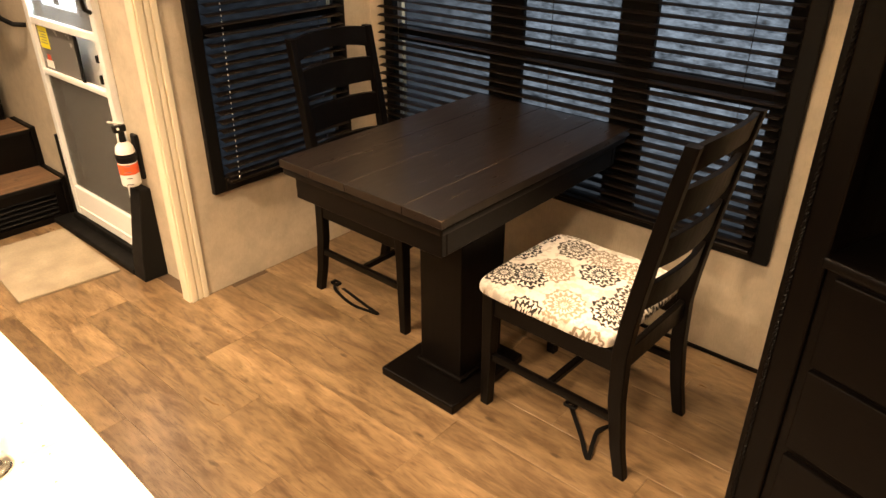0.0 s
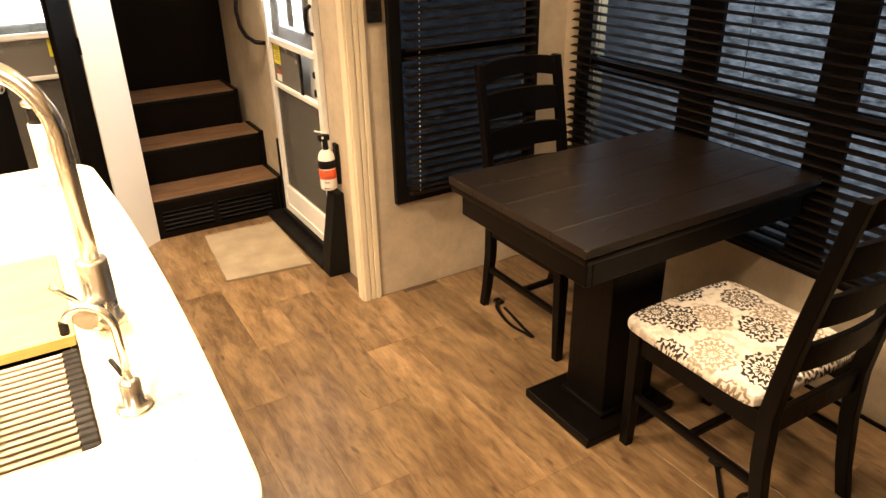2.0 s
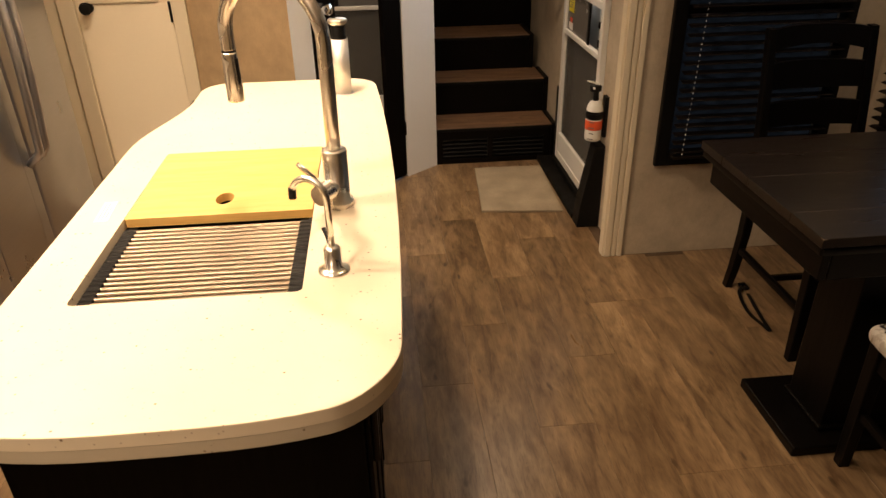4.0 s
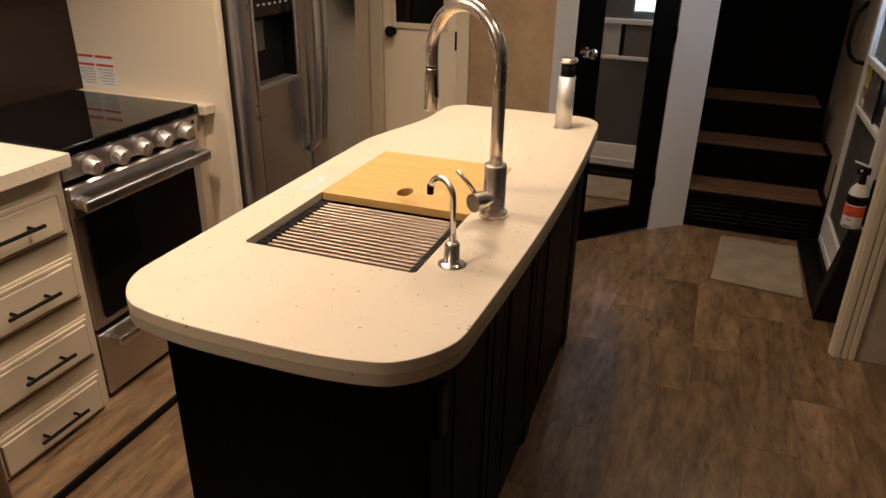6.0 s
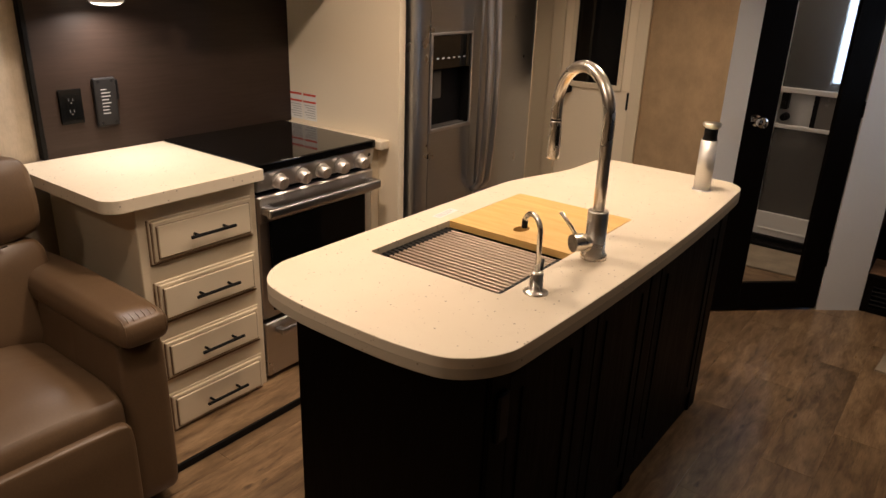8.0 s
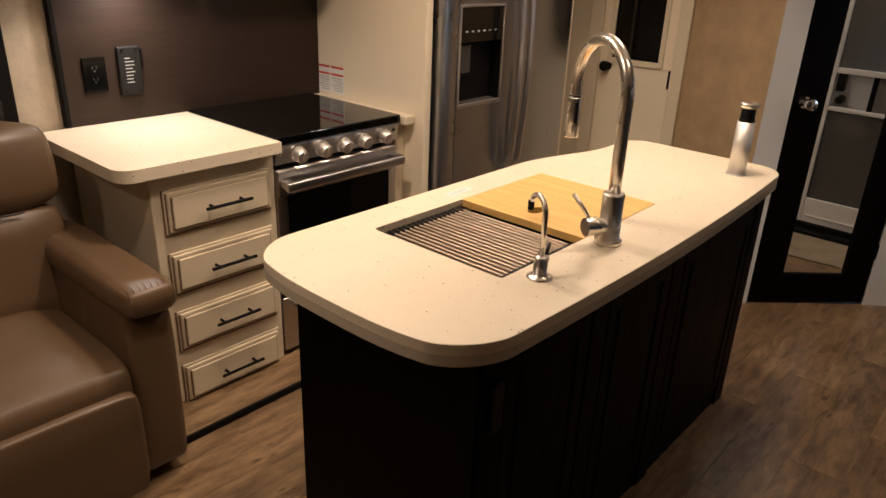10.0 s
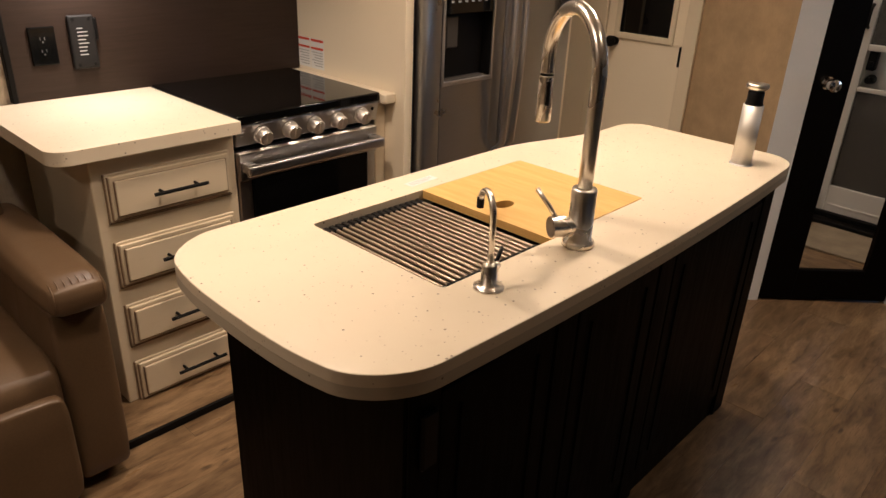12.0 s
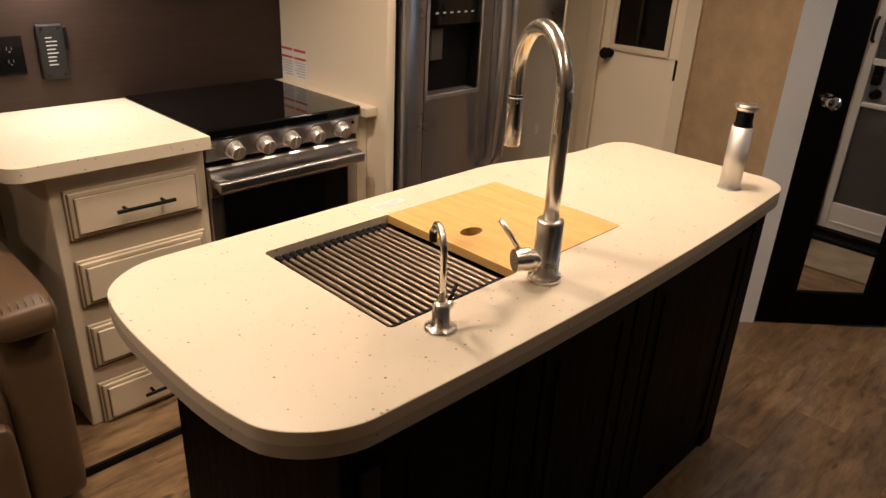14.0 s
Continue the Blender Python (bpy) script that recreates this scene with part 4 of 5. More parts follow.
for k, zt in enumerate((0.822, 0.604, 0.388, 0.176)):
    zb = zt - 0.152
    d = part("drawer", box(-0.168, 0.236, 1.322, 1.3295, zb, zt, 0.002), CAB, drawers)
    part("moulding", box(-0.160, 0.228, 1.314, 1.3222, zb + 0.008, zt - 0.008, 0.003), CAB, d)
    part("raised_panel", box(-0.146, 0.214, 1.305, 1.3142, zb + 0.022, zt - 0.022, 0.002), CAB, d)
    part("glaze_line", joined(box(-0.169, 0.237, 1.3245, 1.3298, zb - 0.004, zb + 0.001), box(-0.172, -0.167, 1.3245, 1.3298, zb - 0.004, zt), box(-0.1485, 0.2165, 1.3070, 1.3138, zb + 0.0188, zb + 0.0218), box(-0.1490, -0.1463, 1.3070, 1.3138, zb + 0.019, zt - 0.022), box(0.2143, 0.2165, 1.3080, 1.3138, zb + 0.019, zt - 0.022),
                              box(-0.1640, -0.1603, 1.3150, 1.3218, zb + 0.005, zt - 0.008), box(-0.160, 0.228, 1.3150, 1.3218, zb + 0.0045, zb + 0.0078), box(-0.146, 0.214, 1.3125, 1.3138, zt - 0.0215, zt - 0.0205)), GROOVE, d, "brown glaze in the moulding")
    zp = (zt + zb) / 2
    part("pull", joined(rod((-0.046, 1.274, zp), (0.130, 1.274, zp), 0.0058, n=14), rod((-0.016, 1.306, zp), (-0.016, 1.274, zp), 0.0048, n=10), rod((0.100, 1.306, zp), (0.100, 1.274, zp), 0.0048, n=10)), MATTE, d, "black bar pull")
solid("slide_ledge", box(-1.7, 0.95, 1.15, 1.93, 0.0005, 0.0262), FLOOR, "wood-look ledge under the kitchen cabinets", "ledge", "structure")
solid("ledge_edge", box(-1.7, 0.95, 1.138, 1.1495, 0.0005, 0.028, 0.002), MATTE, "black edge strip of the kitchen ledge", "trim", "structure")

stove = thing("kitchen_range", (0.575, 1.6, 0), "stainless steel range with black glass cooktop", "range")
RX0, RX1 = 0.2665, 0.884
part("body", box(RX0, RX1, 1.335, 1.870, 0.03, 0.895, 0.003), MATTE, stove)
part("cooktop", box(RX0, RX1, 1.275, 1.874, 0.896, 0.930, 0.006, 3), BLACKGLASS, stove, "black ceramic glass top")
panel_m = pose(0, 1.300, 0.862, 12, 0, 0)
ctl = part("control_panel", turned(box(RX0 + 0.001, RX1 - 0.001, -0.012, 0.05, -0.040, 0.034, 0.004, 2), panel_m), STEEL_X, stove)
for x in (0.363, 0.477, 0.580, 0.683, 0.797):
    k = part("knob", turned(joined(lathe([(0.031, 0), (0.031, 0.006), (0.027, 0.009), (0.0262, 0.032), (0.023, 0.037)], (0, 0, 0), 28), box(-0.003, 0.003, -0.021, 0.021, 0.036, 0.042, 0.0015)), pose(x, 1.287, 0.853, 102, 0, 0)), KNOBSTEEL, stove, "ridged steel knob")
part("indicator", turned(rod((0.853, -0.012, 0.01), (0.853, -0.0145, 0.01), 0.007, n=14), panel_m), BLACK, ctl)
for k in range(3):
    part("print_line", turned(box(0.283, 0.303 - 0.004 * k, -0.0128, -0.0122, 0.020 - k * 0.012, 0.024 - k * 0.012), panel_m), PAPER, ctl)
oven = part("oven_door", box(RX0 + 0.004, RX1 - 0.004, 1.300, 1.333, 0.30, 0.800, 0.004), STEEL_X, stove)
part("door_top", box(RX0 + 0.004, RX1 - 0.004, 1.288, 1.2995, 0.70, 0.800, 0.004), STEEL_X, oven)
part("oven_window", box(RX0 + 0.053, RX1 - 0.053, 1.290, 1.2996, 0.33, 0.6995), OVENGLASS, oven, "black oven glass")
part("oven_handle", joined(box(RX0 + 0.010, RX1 - 0.010, 1.232, 1.256, 0.728, 0.766, 0.008, 3), box(RX0 + 0.012, RX0 + 0.05, 1.250, 1.294, 0.734, 0.768, 0.006, 2), box(RX1 - 0.05, RX1 - 0.012, 1.250, 1.294, 0.734, 0.768, 0.006, 2)), STEEL_X, oven)
low = part("bottom_drawer", box(RX0 + 0.004, RX1 - 0.004, 1.294, 1.333, 0.05, 0.285, 0.004), STEEL_X, stove)
part("drawer_handle", joined(box(RX0 + 0.05, RX1 - 0.05, 1.25, 1.268, 0.228, 0.258, 0.006, 2), box(RX0 + 0.05, RX0 + 0.075, 1.262, 1.296, 0.232, 0.256, 0.004), box(RX1 - 0.075, RX1 - 0.05, 1.262, 1.296, 0.232, 0.256, 0.004)), STEEL_X, low)

stove.location.y += 0.033
solid("backsplash", box(-0.185, 0.944, 1.910, 1.9345, 0.9225, 1.475), SPLASH, "dark brown laminate backsplash panel", "backsplash", "structure")
solid("backsplash_trim", box(-0.205, -0.1855, 1.903, 1.9345, 0.9225, 1.475, 0.003), MATTE, "dark upright trim beside the backsplash", "trim", "structure")
solid("fridge_side_panel", box(0.945, 0.985, 1.235, 1.9345, 0.027, 2.10, 0.002), PANEL, "cream upright panel between range and fridge", "panel", "structure")
solid("fridge_end_panel", box(1.960, 1.990, 1.22, 1.9345, 0.004, 2.10, 0.002), PANEL, "cream upright panel at the end of the fridge", "panel", "structure")
plug = thing("wall_socket", (-0.045, 2.0, 1.03), "black double wall socket on the backsplash", "socket")
part("plate", box(-0.086, -0.002, 1.994, 2.0018, 1.026, 1.150, 0.003, 2), OVENGLASS, plug)
part("face", box(-0.063, -0.026, 1.9925, 1.995, 1.045, 1.130, 0.001), OVENGLASS, plug)
for z in (1.068, 1.108):
    part("slot", joined(box(-0.053, -0.051, 1.9915, 1.9926, z, z + 0.010), box(-0.039, -0.037, 1.9915, 1.9926, z, z + 0.010), rod((-0.045, 1.9926, z - 0.006), (-0.045, 1.9915, z - 0.006), 0.0028, n=8)), plain("slot_grey", (0.10, 0.10, 0.10), 0.5), plug)
plug.location += Vector((-0.035, -0.092, 0.012))
remote = thing("remote_control", (0.095, 1.99, 1.0), "slim dark remote holder with small white print on the backsplash", "remote")
part("case", box(0.052, 0.137, 1.982, 2.0015, 0.998, 1.176, 0.006, 3), plain("charcoal_plastic", (0.016, 0.0145, 0.014), 0.55, spec=0.2), remote)
part("side_clip", box(0.137, 0.148, 1.986, 2.0012, 1.09, 1.165, 0.003), BLACK, remote)
for x in (0.068, 0.12):
    for z in (1.012, 1.163):
        part("screw", rod((x, 1.983, z), (x, 1.9808, z), 0.0055, n=12), BLACK, remote)
for k, wdt in enumerate((0.020, 0.034, 0.034, 0.026, 0.034, 0.026, 0.024, 0.028)):
    part("print_line", box(0.076, 0.076 + wdt, 1.9813, 1.9822, 1.132 - k * 0.0125, 1.1355 - k * 0.0125), plain("pale_print", (0.40, 0.40, 0.39), 0.6), remote)

remote.location += Vector((-0.047, -0.092, 0.018))
warn = thing("warning_label", (0.9597, 1.84, 0.93), "white paper warning label with red bands on the side panel", "label")
for ya, yb in ((1.846, 1.938), (1.752, 1.842)):
    s = part("sheet", box(0.9588, 0.9596, ya, yb, 0.930, 1.054), PAPER, warn)
    part("red_band", joined(box(0.9582, 0.9587, ya + 0.003, yb - 0.003, 1.042, 1.052), box(0.9582, 0.9587, ya + 0.003, yb - 0.003, 1.010, 1.019)), RED, s, "red printed band")
    for k in range(6):
        part("print_line", box(0.9583, 0.9587, ya + 0.008, yb - 0.008 - 0.01 * (k % 3), 0.996 - k * 0.011, 1.0 - k * 0.011), plain("grey_print", (0.45, 0.44, 0.42), 0.6), s)

warn.location += Vector((-0.0146, -0.018, 0.006))
upper = thing("wall_cabinet", (0.0, 1.85, 1.475), "cream overhead kitchen cabinet", "cabinet")
part("body", box(-0.30, 0.315, 1.69, 1.9345, 1.478, 2.05, 0.003), CAB, upper)
for xa, xb in ((-0.295, 0.003), (0.010, 0.310)):
    part("door", joined(box(xa, xb, 1.671, 1.689, 1.485, 2.04, 0.003), box(xa + 0.045, xb - 0.045, 1.664, 1.672, 1.53, 1.995, 0.005, 2)), CAB, upper)
micro = thing("microwave", (0.66, 1.85, 1.48), "stainless steel microwave mounted over the range", "microwave")
part("body", box(0.345, 0.942, 1.66, 1.9345, 1.482, 1.88, 0.003), MATTE, micro)
part("door", box(0.345, 0.80, 1.638, 1.659, 1.486, 1.875, 0.004, 2), STEEL_X, micro)
part("window", box(0.39, 0.74, 1.634, 1.6375, 1.56, 1.82), BLACKGLASS, micro)
part("keypad", box(0.804, 0.941, 1.640, 1.659, 1.486, 1.875, 0.004), BLACKGLASS, micro)
puck = thing("cabinet_light", (0.035, 1.78, 1.46), "round white under-cabinet puck light, lit", "lamp")
part("housing", lathe([(0.055, 0.0), (0.058, 0.008), (0.058, 0.016)], (0.035, 1.78, 1.461), 28), WHITE, puck)
part("lens", lathe([(0.020, -0.010), (0.042, -0.006), (0.052, 0.0)], (0.035, 1.78, 1.461), 28), LENS, puck, "glowing lens")
for px, py, pz, watts, cone in PUCKS:
    c = thing("ceiling_light", (px, py, pz), "round white ceiling puck light, lit", "lamp", "ceiling puck lights")
    part("housing", lathe([(0.060, -0.002), (0.075, -0.006), (0.082, -0.020), (0.082, -0.0005)][::-1], (px, py, pz), 28), WHITE, c)
    part("lens", lathe([(0.020, -0.0225), (0.05, -0.022), (0.058, -0.0205)], (px, py, pz), 28), LENS, c, "glowing lens")

# refrigerator
fr = thing("refrigerator", (1.47, 1.6, 0), "dark stainless two-door refrigerator with water dispenser", "refrigerator")
part("body", box(1.000, 1.945, 1.262, 1.93, 0.03, 1.80, 0.004), MATTE, fr)
DX0, DX1, DZ0, DZ1 = 1.100, 1.395, 0.945, 1.360
left = part("door", joined(box(1.002, DX0, 1.192, 1.260, 0.05, 1.795, 0.016, 4), box(DX1, 1.462, 1.192, 1.260, 0.05, 1.795, 0.006, 2), box(DX0 - 0.006, DX1 + 0.006, 1.1925, 1.259, 0.05, DZ0, 0.002), box(DX0 - 0.006, DX1 + 0.006, 1.1925, 1.259, DZ1, 1.795, 0.002)), FRIDGE, fr)
right = part("door", box(1.470, 1.943, 1.192, 1.260, 0.05, 1.795, 0.016, 4), FRIDGE, fr)
disp = part("dispenser", joined(box(DX0, DX1, 1.248, 1.256, DZ0, DZ1), box(DX0, DX0 + 0.006, 1.196, 1.25, DZ0, DZ1), box(DX1 - 0.006, DX1, 1.196, 1.25, DZ0, DZ1)), BLACK, left)
part("dispenser_frame", joined(box(DX0 - 0.004, DX0 + 0.008, 1.186, 1.198, DZ0 - 0.004, DZ1 + 0.004, 0.003), box(DX1 - 0.008, DX1 + 0.004, 1.186, 1.198, DZ0 - 0.004, DZ1 + 0.004, 0.003), box(DX0, DX1, 1.1865, 1.1975, DZ1 - 0.008, DZ1 + 0.003, 0.002), box(DX0, DX1, 1.1865, 1.1975, DZ0 - 0.003, DZ0 + 0.014, 0.002)), SATIN, left, "bright steel rim")
part("touch_panel", box(DX0 + 0.008, DX1 - 0.008, 1.194, 1.215, 1.21, DZ1 - 0.008, 0.003), BLACKGLASS, left)
for k in range(6):
    part("touch_mark", box(DX0 + 0.04 + k * 0.038, DX0 + 0.056 + k * 0.038, 1.1932, 1.1939, 1.252, 1.259), plain("dim_print", (0.30, 0.31, 0.33), 0.5), left)
part("paddle", joined(box(DX0 + 0.05, DX0 + 0.115, 1.222, 1.230, 1.08, 1.20, 0.004), box(DX0 + 0.02, DX1 - 0.02, 1.200, 1.248, DZ0 + 0.004, DZ0 + 0.016, 0.003)), plain("grey_paddle", (0.06, 0.055, 0.05), 0.35), left)
for x, sgn, dr in ((1.438, -1, left), (1.496, 1, right)):
    pts = [(x, 1.190, 0.62), (x, 1.158, 0.645)] + [(x + sgn * 0.006 * math.sin(math.pi * k / 14), 1.140 - 0.022 * math.sin(math.pi * k / 14), 0.67 + k * 0.068) for k in range(15)] + [(x, 1.158, 1.647), (x, 1.190, 1.67)]
    part("handle", tube(pts, 0.0145, 14), SATIN, dr, "long bowed steel handle")


# ---- recliner ----
def puff(x0, x1, y0, y1, z0, z1, r, seg=4, sag=0.0):
    bm = box(x0, x1, y0, y1, z0, z1)
    bmesh.ops.subdivide_edges(bm, edges=list(bm.edges), cuts=4, use_grid_fill=True)
    cx, cy, cz = (x0 + x1) / 2, (y0 + y1) / 2, (z0 + z1) / 2
    hx, hy, hz = (x1 - x0) / 2, (y1 - y0) / 2, (z1 - z0) / 2
    for v in bm.verts:
        p = Vector((v.co.x - cx, v.co.y - cy, v.co.z - cz))
        core = Vector((max(-hx + r, min(hx - r, p.x)), max(-hy + r, min(hy - r, p.y)), max(-hz + r, min(hz - r, p.z))))
        d = p - core
        if d.length > 1e-6:
            p = core + d.normalized() * r
        swell = sag * (1 - min(1, abs(p.x / hx)) ** 2) * (1 - min(1, abs(p.y / hy)) ** 2)
        v.co = (p.x + cx, p.y + cy, p.z + cz + (swell if p.z > 0 else 0) + 0.004 * noise.noise(Vector((p.x, p.y, p.z)) * 9))
    bmesh.ops.subdivide_edges(bm, edges=list(bm.edges), cuts=1, use_grid_fill=True)
    return bm


def smoothed(ob):
    s = ob.modifiers.new("soft", "SUBSURF")
    s.levels = s.render_levels = 1
    return ob


seat = thing("recliner", (-0.72, 1.5, 0), "taupe leather theatre recliner with padded arms", "recliner")
smoothed(part("seat_cushion", puff(-1.06, -0.452, 0.985, 1.60, 0.22, 0.475, 0.07, sag=0.035), LEATHER, seat))
smoothed(part("foot_panel", puff(-1.06, -0.475, 0.955, 1.02, 0.05, 0.40, 0.03), LEATHER, seat))
smoothed(part("arm", puff(-0.478, -0.306, 0.985, 1.72, 0.580, 0.682, 0.045, sag=0.012), LEATHER, seat))
smoothed(part("arm_base", puff(-0.472, -0.312, 1.025, 1.76, 0.03, 0.600, 0.03), LEATHER, seat))
for k in range(8):
    x = -0.452 + k * 0.0172
    part("pleat", tube([(x - 0.003, 0.990, 0.612), (x - 0.002, 0.987, 0.634), (x, 0.996, 0.660), (x + 0.001, 1.014, 0.676), (x + 0.001, 1.036, 0.681)], lambda t: 0.0005 + 0.0016 * math.sin(math.pi * t), 8), LEATHER, seat)
smoothed(part("arm", puff(-1.23, -1.05, 0.985, 1.74, 0.40, 0.615, 0.075), LEATHER, seat))
smoothed(part("arm_base", puff(-1.215, -1.06, 1.0, 1.72, 0.03, 0.47, 0.03), LEATHER, seat))
lean = pose(0, 1.56, 0.42, -12, 0, 0)
smoothed(part("back_cushion", turned(puff(-1.06, -0.375, -0.10, 0.14, -0.02, 0.37, 0.08), lean), LEATHER, seat))
smoothed(part("headrest", turned(puff(-1.07, -0.362, -0.12, 0.13, 0.33, 0.63, 0.10), lean), LEATHER, seat))
part("back_seam", turned(tube([(-1.0 + k * 0.045, -0.095 + 0.004 * math.sin(k), 0.345) for k in range(12)], 0.004, 6), lean), plain("seam_thread", (0.05, 0.033, 0.02), 0.6), seat)


# ---- dining ----
table = thing("dining_table", (0.58, -1.6, 0), "dark stained wooden pedestal dining table with worn plank top", "table")
TX0, TX1, TY0, TY1, TZ = 0.239, 0.919, -2.115, -1.115, 0.782
cuts = [TX0, TX0 + 0.145, TX0 + 0.375, TX0 + 0.535, TX1]
for a, b in zip(cuts, cuts[1:]):
    part("plank", box(a + 0.0008, b - 0.0008, TY0, TY1, TZ - 0.026, TZ, 0.0011), TABLETOP, table)
for a in cuts[1:-1]:
    part("worn_joint", box(a - 0.0010, a + 0.0010, TY1 - 0.43 + 0.2 * random.random() * 0.5, TY1 - 0.004, TZ - 0.0035, TZ - 0.0009), WORN, table, "paint worn off along the joint")
part("lower_top", box(TX0 + 0.006, TX1 - 0.006, TY0 + 0.004, TY1 - 0.006, TZ - 0.052, TZ - 0.0265, 0.005, 2), ESPRESSO_X, table)
part("corner_wear", joined(box(TX0 - 0.0005, TX0 + 0.010, TY1 - 0.003, TY1 + 0.0006, TZ - 0.004, TZ - 0.0003), box(TX0 - 0.0006, TX0 + 0.003, TY1 - 0.010, TY1 + 0.0004, TZ - 0.004, TZ - 0.0002)), WORN, table)
for bm in (box(TX0 + 0.03, TX1 - 0.03, TY1 - 0.055, TY1 - 0.033, TZ - 0.135, TZ - 0.0525, 0.003), box(TX0 + 0.03, TX1 - 0.03, TY0 + 0.033, TY0 + 0.055, TZ - 0.135, TZ - 0.0525, 0.003),
           box(TX0 + 0.03, TX0 + 0.052, TY0 + 0.0555, TY1 - 0.0555, TZ - 0.135, TZ - 0.0525, 0.003), box(TX1 - 0.052, TX1 - 0.03, TY0 + 0.0555, TY1 - 0.0555, TZ - 0.135, TZ - 0.0525, 0.003)):
    part("apron", bm, ESPRESSO_X, table)
part("column", box(0.385, 0.565, -1.60, -1.375, 0.036, TZ - 0.0525, 0.004, 2), ESPRESSO, table)
part("base_plate", joined(box(0.315, 0.645, -1.645, -1.255, 0.0, 0.034, 0.005, 2), box(0.372, 0.578, -1.613, -1.362, 0.0345, 0.052, 0.006, 2)), ESPRESSO_X, table)


def sweep_leg(points, w, d):
    """A square leg through (x, y, z) points, w along x and d along y, each with its own size factor."""
    bm = bmesh.new()
    rings = []
    for x, y, z, f in points:
        rings.append([bm.verts.new((x + sx * w / 2 * f, y + sy * d / 2 * f, z)) for sx, sy in ((-1, -1), (1, -1), (1, 1), (-1, 1))])
    for a, b in zip(rings, rings[1:]):
        for k in range(4):
            bm.faces.new((a[k], a[(k + 1) % 4], b[(k + 1) % 4], b[k]))
    bm.faces.new(rings[0][::-1])
    bm.faces.new(rings[-1])
    bmesh.ops.recalc_face_normals(bm, faces=bm.faces)
    long_edges = [e for e in bm.edges if abs(e.verts[0].co.z - e.verts[1].co.z) > 0.01]
    bmesh.ops.bevel(bm, geom=long_edges, offset=0.004, segments=2, affect="EDGES", profile=0.5)
    return bm


def back_x(z):
    return -0.222 - 0.10 * max(0.0, (z - 0.42) / 0.62) ** 1.25


def ladder(z0, z1, arch=0.0, wave=0.0):
    """A curved back slat between the posts, bowed backwards; arch lifts the middle of its lower edge, wave its upper."""
    bm = bmesh.new()
    cols = []
    for k in range(13):
        s = -1 + 2 * k / 12
        y = s * 0.178
        lo = z0 + arch * (1 - s * s)
        hi = z1 + wave * (1 - abs(s) ** 3)
        cols.append([bm.verts.new((back_x(z) - 0.022 * (1 - s * s) + off, y, z)) for z, off in ((lo, -0.008), (lo, 0.008), (hi, 0.008), (hi, -0.008))])
    for a, b in zip(cols, cols[1:]):
        for k in range(4):
            bm.faces.new((a[k], a[(k + 1) % 4], b[(k + 1) % 4], b[k]))
    bm.faces.new(cols[0][::-1])
    bm.faces.new(cols[-1])
    bmesh.ops.recalc_face_normals(bm, faces=bm.faces)
    return bm


chair = thing("dining_chair", (0, 0, 0), "dark stained ladder-back dining chair with floral fabric seat", "chair", "chairs at the dining table")
for sy in (-1, 1):
    part("leg", sweep_leg([(0.232, sy * 0.193, 0.0, 0.78), (0.230, sy * 0.193, 0.20, 0.9), (0.228, sy * 0.193, 0.425, 1.0)], 0.042, 0.042), ESPRESSO, chair)
    post = [(-0.272, sy * 0.190, 0.0, 0.80), (-0.250, sy * 0.190, 0.10, 0.86), (-0.228, sy * 0.190, 0.26, 0.96), (-0.222, sy * 0.190, 0.42, 1.0)]
    post += [(back_x(z), sy * 0.190, z, 1.0 - 0.22 * (z - 0.42) / 0.6) for z in (0.52, 0.62, 0.72, 0.82, 0.92, 1.0, 1.035)]
    part("back_post", sweep_leg(post, 0.046, 0.036), ESPRESSO, chair)
    part("stretcher", turned(sweep_leg([(0, 0, -0.232, 1), (0, 0, 0.215, 1)], 0.026, 0.020), pose(0.0, sy * 0.193, 0.195, 0, 90, 0)), ESPRESSO_X, chair)
    part("side_rail", box(-0.205, 0.212, sy * 0.193 - 0.011, sy * 0.193 + 0.011, 0.355, 0.424, 0.003), ESPRESSO_X, chair)
part("front_rail", box(0.219, 0.241, -0.174, 0.174, 0.355, 0.424, 0.003), ESPRESSO, chair)
part("rear_rail", box(-0.232, -0.212, -0.174, 0.174, 0.355, 0.424, 0.003), ESPRESSO, chair)
part("cross_stretcher", box(-0.012, 0.012, -0.186, 0.186, 0.185, 0.206, 0.004), ESPRESSO, chair)
part("top_rail", ladder(0.955, 1.030, 0.022, 0.012), ESPRESSO, chair)
part("back_slat", ladder(0.825, 0.915, 0.0, 0.006), ESPRESSO, chair)
part("back_slat", ladder(0.690, 0.775, 0.0, 0.006), ESPRESSO, chair)
part("back_slat", ladder(0.555, 0.635, 0.0, 0.006), ESPRESSO, chair)
pad = smoothed(part("seat_cushion", puff(-0.205, 0.272, -0.232, 0.232, 0.423, 0.482, 0.026, sag=0.014), SEATCLOTH, chair, "off-white floral printed fabric pad"))
second = copy_thing(chair, pose(0.997, -1.692, 0, 0, 0, 180))
chair.matrix_basis = pose(0.042, -1.577, 0, 0, 0, -1)


